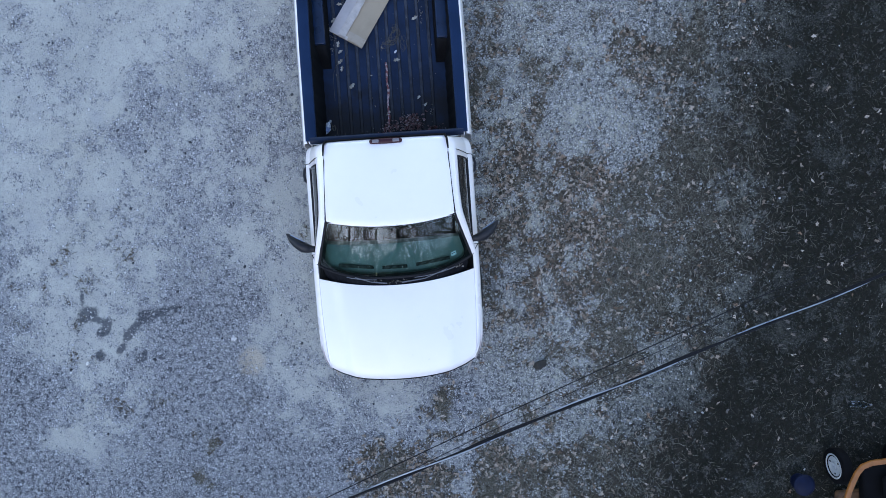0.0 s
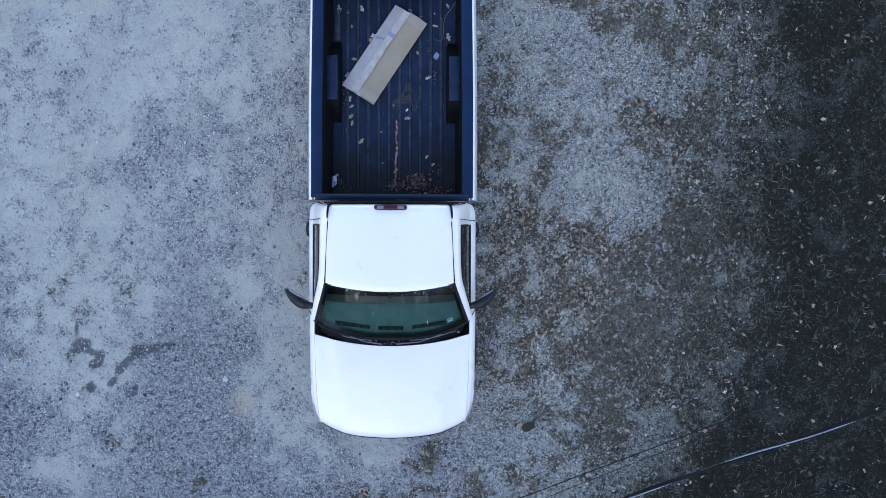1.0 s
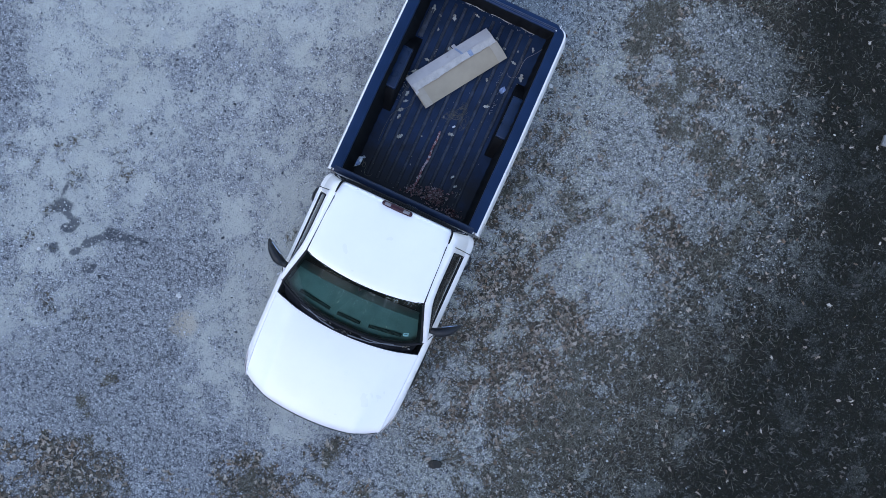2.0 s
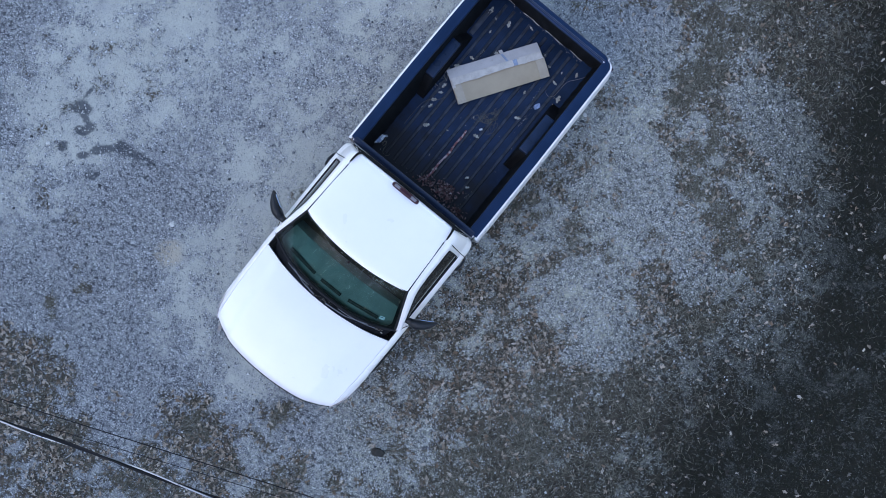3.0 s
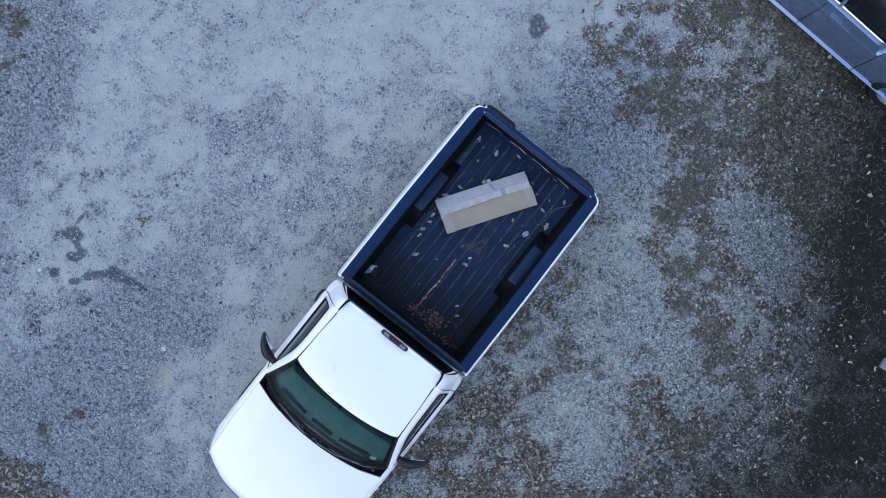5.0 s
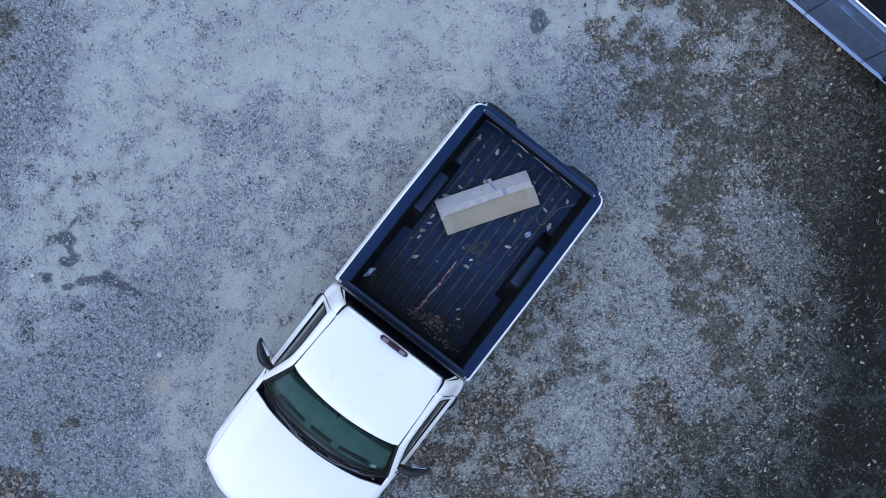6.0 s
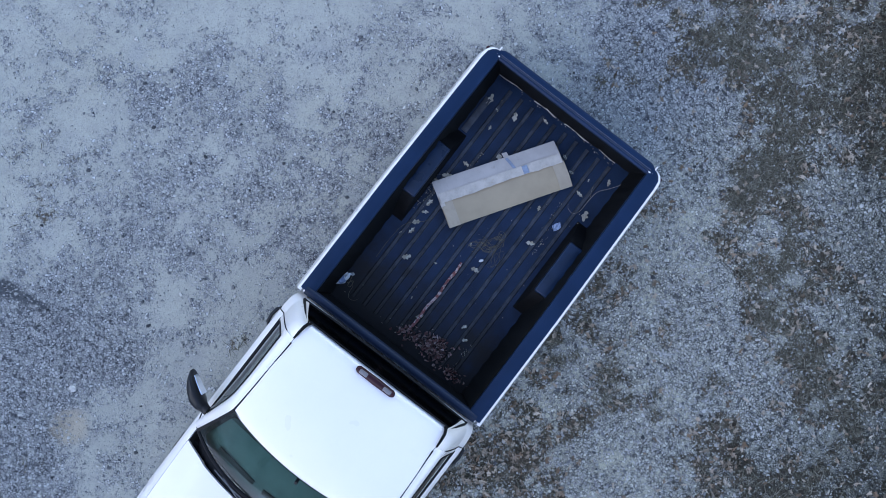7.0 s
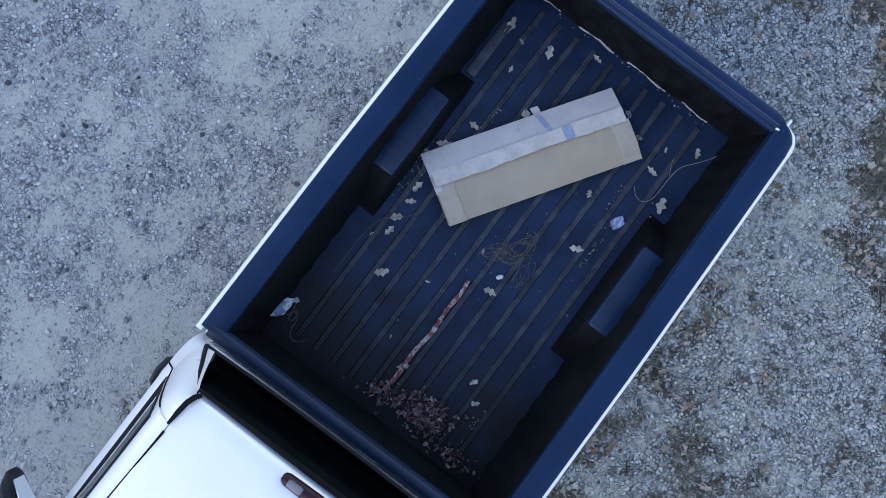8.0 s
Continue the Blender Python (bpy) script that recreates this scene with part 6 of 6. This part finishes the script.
# ---- overhead service wires and their poles ----
def wire_line(x, z0, sag):
    """The plan line of the wires and their height."""
    return (x, -2.985 + 0.335 * x, z0 + sag * (x / 22.0) ** 2)


wire = thing("service_wire", "black overhead service cable twisted with a bare silver strand", "overhead wire")
xs = lin(-22, 22, 441)
part("cable", bm_tube([wire_line(x, 4.5, 1.0) for x in xs], 0.0085, 6), CABLE, wire, "black insulated cable")
for ph, r in ((0.0, 0.0055), (2.2, 0.007)):
    part("strand", bm_tube([(x, wire_line(x, 4.5, 1.0)[1] + 0.0125 * math.cos(x * 4.6 + ph), wire_line(x, 4.5, 1.0)[2] + 0.0125 * math.sin(x * 4.6 + ph)) for x in xs], r, 5), ALUM if ph == 0 else CABLE, wire, "bare silver strand" if ph == 0 else "black insulated cable")
line = thing("phone_line", "thin black overhead line below the service cable", "overhead wire")
part("cable", bm_tube([(x, -3.135 + 0.385 * x - 0.056 * x * abs(x) / 22, 3.72 + 1.2 * (x / 22) ** 2) for x in xs[::4]], 0.0042, 6), CABLE, line)
part("cable", bm_tube([(x, -3.245 + 0.385 * x - 0.056 * x * abs(x) / 22 + 0.04 * math.sin(x * 0.4), 3.70 + 1.2 * (x / 22) ** 2) for x in xs[::4]], 0.0028, 6), CABLE, line)
for sgn in (-1, 1):
    x, y, z = wire_line(22.0 * sgn, 4.5, 1.0)
    pole = thing("utility_pole", "weathered wooden utility pole carrying the wires", "utility pole", (x, y, 0), 19, "utility poles")
    part("shaft", bm_tube([(0, 0, -0.3), (0, 0, 3), (0, 0, 7.2)], [0.15, 0.135, 0.11], 14), POLEWOOD, pole)
    part("crossarm", bm_box(-0.06, 0.06, -0.6, 0.6, 6.2, 6.32, 0.01), POLEWOOD, pole)


# ---- bare trees in front of the truck, which the windshield mirrors ----
def bare_tree(seed, height):
    rng = random.Random(seed)
    tree = thing("bare_tree", "tall leafless oak with spreading grey branches", "tree", group="bare trees beyond the yard")
    trunk, crown = bmesh.new(), bmesh.new()

    def grow(p, d, length, r, depth):
        pts, rs = [p.copy()], [r]
        n = 5 if depth < 2 else 4
        for i in range(n):
            d = (d + Vector((rng.gauss(0, 0.16), rng.gauss(0, 0.16), rng.gauss(0.03, 0.10)))).normalized()
            p = p + d * length / n
            pts.append(p.copy())
            rs.append(r * (1 - 0.5 * (i + 1) / n))
        bm_add(trunk if depth == 0 else crown, bm_tube(pts, rs, 8 if depth == 0 else (5 if depth < 3 else 3)))
        if depth < 4:
            for _ in range((6, 5, 4, 4)[depth]):
                k = rng.uniform(0.35, 1.0) if depth else rng.uniform(0.45, 1.0)
                i = min(n, max(1, round(k * n)))
                a = rng.uniform(0, 6.283)
                side = (d.orthogonal().normalized() @ Matrix.Rotation(a, 3, d)) if depth else Vector((math.cos(a), math.sin(a), 0))
                grow(pts[i], (d * 0.55 + side * 0.8 + Vector((0, 0, 0.22))).normalized(), length * rng.uniform(0.5, 0.72), rs[i] * 0.6, depth + 1)

    grow(Vector((0, 0, -0.1)), Vector((0, 0, 1)), height * 0.5, height * 0.018, 0)
    part("trunk", trunk, BARK, tree)
    part("crown", crown, BARK, tree, "fine leafless branches")
    return tree


trees = [bare_tree(s, h) for s, h in ((3, 11.0), (9, 9.5), (14, 12.5))]
spots = [(-1.5, -13.5, 0), (3.5, -15, 40), (-6.0, -15.5, 80), (8.0, -14, 130), (-10.5, -14, 200), (1.0, -19, 250), (-3.8, -20, 300), (12.5, -17, 20), (6.0, -21, 60), (-8.5, -21, 150), (-15, -17, 90), (17, -15, 10),
         (-1.0, -25, 15), (3.6, -26, 75), (-6, -27, 115), (9.5, -26, 215), (-12.5, -25, 265), (14.5, -24, 335)]
for i, (x, y, turn) in enumerate(spots):
    if i < 3:
        trees[i].matrix_basis = pose(x, y, 0, 0, 0, turn)
    else:
        copy_thing(trees[i % 3], pose(x, y, 0, 0, 0, turn))


# the far woods that close the yard in front
def far_woods():
    rs = np.random.RandomState(90)
    n = 4300
    x, y = rs.uniform(-70, 70, n), rs.uniform(-52, -29, n)
    h, r = rs.uniform(6.9, 10.3, n), rs.uniform(0.08, 0.20, n)
    pts = np.zeros((n, 9, 3))
    for i, (k, w) in enumerate(((0.0, 1.0), (0.5, 0.7), (1.0, 0.12))):
        lean = rs.normal(0, 0.10, (n, 2)) * h[:, None] * k
        for j in range(3):
            a = 2.094 * j
            pts[:, 3 * i + j, 0] = x + lean[:, 0] + r * w * math.cos(a)
            pts[:, 3 * i + j, 1] = y + lean[:, 1] + r * w * math.sin(a)
            pts[:, 3 * i + j, 2] = h * k - 0.1
    quads = np.array([(3 * i + j, 3 * i + (j + 1) % 3, 3 * i + 3 + (j + 1) % 3, 3 * i + 3 + j) for i in range(2) for j in range(3)])
    f = (quads[None] + (np.arange(n) * 9)[:, None, None]).reshape(-1, 4)
    me = raw_mesh("far_woods", pts.reshape(-1, 3), quads=f)
    me.materials.append(WOODBARK)
    return tagged(new("far_woods", me), "dense bare dark woods beyond the yard", "woods", kind="stuff")


far_woods()


# ---- loose stones, grass and leaves on the ground ----
def scatter(count, seed, chance):
    """Random places in the yard, kept by chance(x, y), in a fixed order."""
    rs = np.random.RandomState(seed)
    x, y = rs.uniform(-7.6, 8.6, count), rs.uniform(-6.6, 8.8, count)
    keep = rs.uniform(0, 1, count) < chance(x, y)
    return x[keep], y[keep], rs


def turned(shape, x, y, z, yaw, tilt, roll, scale):
    """Copies of a shape (n points), scaled (k, 3) and turned, as one array of points."""
    p = shape if shape.ndim == 3 else shape[None]
    p = p * scale[:, None, :]
    cr, sr, ct, st = np.cos(roll)[:, None], np.sin(roll)[:, None], np.cos(tilt)[:, None], np.sin(tilt)[:, None]
    px, py, pz = p[..., 0], p[..., 1], p[..., 2]
    py, pz = py * cr - pz * sr, py * sr + pz * cr
    px, pz = px * ct + pz * st, -px * st + pz * ct
    c, s = np.cos(yaw)[:, None], np.sin(yaw)[:, None]
    px, py = px * c - py * s, px * s + py * c
    return np.stack([px + x[:, None], py + y[:, None], pz + z[:, None]], -1)


def copies_mesh(name, pts, faces, mat, label, category):
    k, n = pts.shape[:2]
    f = (faces[None] + (np.arange(k) * n)[:, None, None]).reshape(-1, faces.shape[1])
    me = raw_mesh(name, pts.reshape(-1, 3), tris=f)
    me.materials.append(mat)
    return tagged(new(name, me), label, category, kind="stuff")


def ico():
    bm = bmesh.new()
    bmesh.ops.create_icosphere(bm, subdivisions=1, radius=1.0)
    v = np.array([p.co[:] for p in bm.verts])
    f = np.array([[q.index for q in p.verts] for p in bm.faces])
    bm.free()
    return v, f


def stone_chance(x, y):
    veg, dark, coarse, oil, tuft, straw = cover(x, y)
    return (0.07 + 0.93 * coarse) * np.clip(1 - 0.85 * veg, 0, 1) * (1 - dark) ** 2 + 0.003 * (1 - dark)


ico_v, ico_f = ico()
oct_v = np.array([(1, 0, 0), (-1, 0, 0), (0, 1, 0), (0, -1, 0), (0, 0, 1), (0, 0, -1.0)])
oct_f = np.array([(0, 2, 4), (2, 1, 4), (1, 3, 4), (3, 0, 4), (2, 0, 5), (1, 2, 5), (3, 1, 5), (0, 3, 5)])
for name, shape, faces, count, seed, lo, hi, label in (("gravel_chips", oct_v, oct_f, 330000, 51, 0.006, 0.0135, "small grey limestone chips strewn over the yard"), ("gravel_stones", ico_v, ico_f, 90000, 52, 0.010, 0.020, "pale limestone gravel stones strewn over the yard")):
    x, y, rs = scatter(count, seed, stone_chance)
    k = len(x)
    size = lo + (hi - lo) * rs.uniform(0, 1, k) ** 2.2
    scl = size[:, None] * rs.uniform(0.65, 1.35, (k, 3)) * np.array([1.1, 0.9, 0.52])
    rough = shape[None] * rs.uniform(0.72, 1.25, (k, len(shape), 1))
    copies_mesh(name, turned(rough, x, y, lay(x, y) + size * 0.4, rs.uniform(0, 6.28, k), rs.normal(0, 0.3, k), rs.normal(0, 0.3, k), scl), faces, STONE, label, "gravel")

# dark stones among the pale ones
x, y, rs = scatter(60000, 54, lambda a, b: 0.24 * cover(a, b)[2] ** 1.4 * np.clip(1 - cover(a, b)[0], 0, 1) * (1 - cover(a, b)[1]) * (0.3 + 0.7 * step(0.45, 0.6, fbm(a, b, 0.35, 55))))
k = len(x)
size = 0.009 + 0.015 * rs.uniform(0, 1, k) ** 2
rough = ico_v[None] * rs.uniform(0.72, 1.25, (k, len(ico_v), 1))
copies_mesh("dark_stones", turned(rough, x, y, lay(x, y) + size * 0.3, rs.uniform(0, 6.28, k), rs.normal(0, 0.3, k), rs.normal(0, 0.3, k), size[:, None] * rs.uniform(0.65, 1.35, (k, 3)) * np.array([1.1, 0.9, 0.5])), ico_f, DARKSTONE, "dark grey stones among the pale gravel", "gravel")

# blades: a bent, tapering strip
blade_v = np.array([(0, -1, 0), (0, 1, 0), (0.55, -0.8, 0.45), (0.55, 0.8, 0.45), (1, 0, 0.4)])
blade_f = np.array([(0, 2, 1), (1, 2, 3), (2, 4, 3)])


def grass(name, count, seed, chance, mat, label, length, width, height):
    x, y, rs = scatter(count, seed, chance)
    k = len(x)
    ln = length * rs.uniform(0.5, 1.4, k)
    scl = np.column_stack([ln, width * rs.uniform(0.6, 1.3, k), ln * height * rs.uniform(0.2, 1.6, k)])
    shape = np.repeat(blade_v[None], k, 0)
    shape[:, :, 1] += (shape[:, :, 0] ** 2) * rs.normal(0, 9, k)[:, None]
    copies_mesh(name, turned(shape, x, y, lay(x, y) + 0.002, rs.uniform(0, 6.28, k), np.zeros(k), rs.normal(0, 0.2, k), scl), blade_f, mat, label, "grass")


def straw_chance(x, y):
    veg, dark, coarse, oil, tuft, straw = cover(x, y)
    return np.clip(veg * 1.1 - 0.15, 0, 1) * (0.3 + 0.7 * straw) * (1 - dark) ** 1.5 * (0.4 + 0.6 * step(0.35, 0.6, fbm(x, y, 0.4, 63))) + 0.8 * tuft ** 2


def turf_chance(x, y):
    veg, dark, coarse, oil, tuft, straw = cover(x, y)
    return dark * 0.9


grass("dead_grass", 1300000, 61, straw_chance, STRAW, "flattened dead brown grass", 0.095, 0.0030, 0.3)
grass("shaded_turf", 260000, 62, turf_chance, SHADED_TURF, "dark turf at the yard's edge, its colour deepened for shade", 0.06, 0.0030, 0.5)

# thin dead stalks and twig bits on the bare gravel
grass("twig_bits", 5200, 64, lambda a, b: 0.5 * step(1.6, 0.6, a) * np.clip(1 - 2.5 * cover(a, b)[0], 0, 1) * step(0.52, 0.66, fbm(a, b, 0.5, 65)), TWIGBIT, "dark twig bits and dead stalks on the gravel", 0.055, 0.0026, 0.12)

# fallen oak leaves
leaf_n = 15
rs = np.random.RandomState(70)
ang = np.linspace(0, 2 * np.pi, leaf_n, endpoint=False)


def leaf_shapes(k, rs):
    lob = 0.5 * (0.76 + 0.26 * np.cos(5 * ang[None] + rs.uniform(0, 6, (k, 1)))) * rs.uniform(0.6, 1.25, (k, leaf_n))
    px, py = lob * np.cos(ang)[None] * 1.4, lob * np.sin(ang)[None] * rs.uniform(0.5, 0.95, (k, 1))
    curl, bend = rs.uniform(0.0, 1.3, (k, 1)), rs.uniform(-0.5, 0.8, (k, 1))
    rim = np.stack([px, py, curl * py * py * 2 + bend * px * px + 0.04], -1)
    return np.concatenate([np.zeros((k, 1, 3)), rim], 1)


leaf_f = np.array([(0, 1 + i, 1 + (i + 1) % leaf_n) for i in range(leaf_n)])


def leaf_chance(x, y):
    veg, dark, coarse, oil, tuft, straw = cover(x, y)
    lit = np.clip((veg - 0.8 * tuft) * (1 - straw), 0, 1)
    return np.clip(lit * (1 - dark) ** 1.3 * (0.35 + 0.65 * step(0.35, 0.6, fbm(x, y, 0.5, 88))) + 0.03 * veg * straw * (1 - 0.9 * dark) + 0.02 * step(0.3, 1.2, x) * (1 - dark) + 0.12 * tuft, 0, 1) * step(-1.2, -0.6, x + 4 * step(-4.6, -5.2, y))


for name, count, seed, lo, hi, mat, lab, mul in (("fallen_leaves", 165000, 71, 0.026, 0.080, LEAF, "brown fallen oak leaves on the dead grass", 1.0), ("pale_leaves", 1400, 72, 0.035, 0.08, PALE_LEAF, "pale fallen oak leaves on the dead grass", 0.9)):
    x, y, rs = scatter(count, seed, (lambda a, b: leaf_chance(a, b) * mul) if mat is LEAF else (lambda a, b: np.clip((0.02 + 0.5 * cover(a, b)[0]) * (1 - cover(a, b)[1]) ** 1.6, 0, 1) * step(0.9, 1.6, a + 4 * step(-4.9, -5.4, b)) * (0.35 + 0.4 * step(0.5, 0.65, fbm(a, b, 0.6, 99)))))
    k = len(x)
    size = rs.uniform(lo, hi, k)
    copies_mesh(name, turned(leaf_shapes(k, rs), x, y, lay(x, y) + 0.006 + rs.uniform(0, 0.012, k), rs.uniform(0, 6.28, k), rs.normal(0, 0.32, k), rs.normal(0, 0.32, k), np.repeat(size[:, None], 3, 1)), leaf_f, mat, lab, "leaves")

# leaves where the ground is dark, their shade painted into the colour
x, y, rs = scatter(9000, 73, lambda a, b: 0.75 * step(0.25, 0.6, cover(a, b)[1]) * (0.25 + 0.75 * step(0.4, 0.65, fbm(a, b, 0.8, 98))))
size = rs.uniform(0.035, 0.085, len(x))
copies_mesh("shaded_leaves", turned(leaf_shapes(len(x), rs), x, y, lay(x, y) + 0.008 + rs.uniform(0, 0.012, len(x)), rs.uniform(0, 6.28, len(x)), rs.normal(0, 0.22, len(x)), rs.normal(0, 0.22, len(x)), np.repeat(size[:, None], 3, 1)), leaf_f, SHADED_LEAF, "fallen leaves on the dark turf, dimmed for shade in their colour", "leaves")
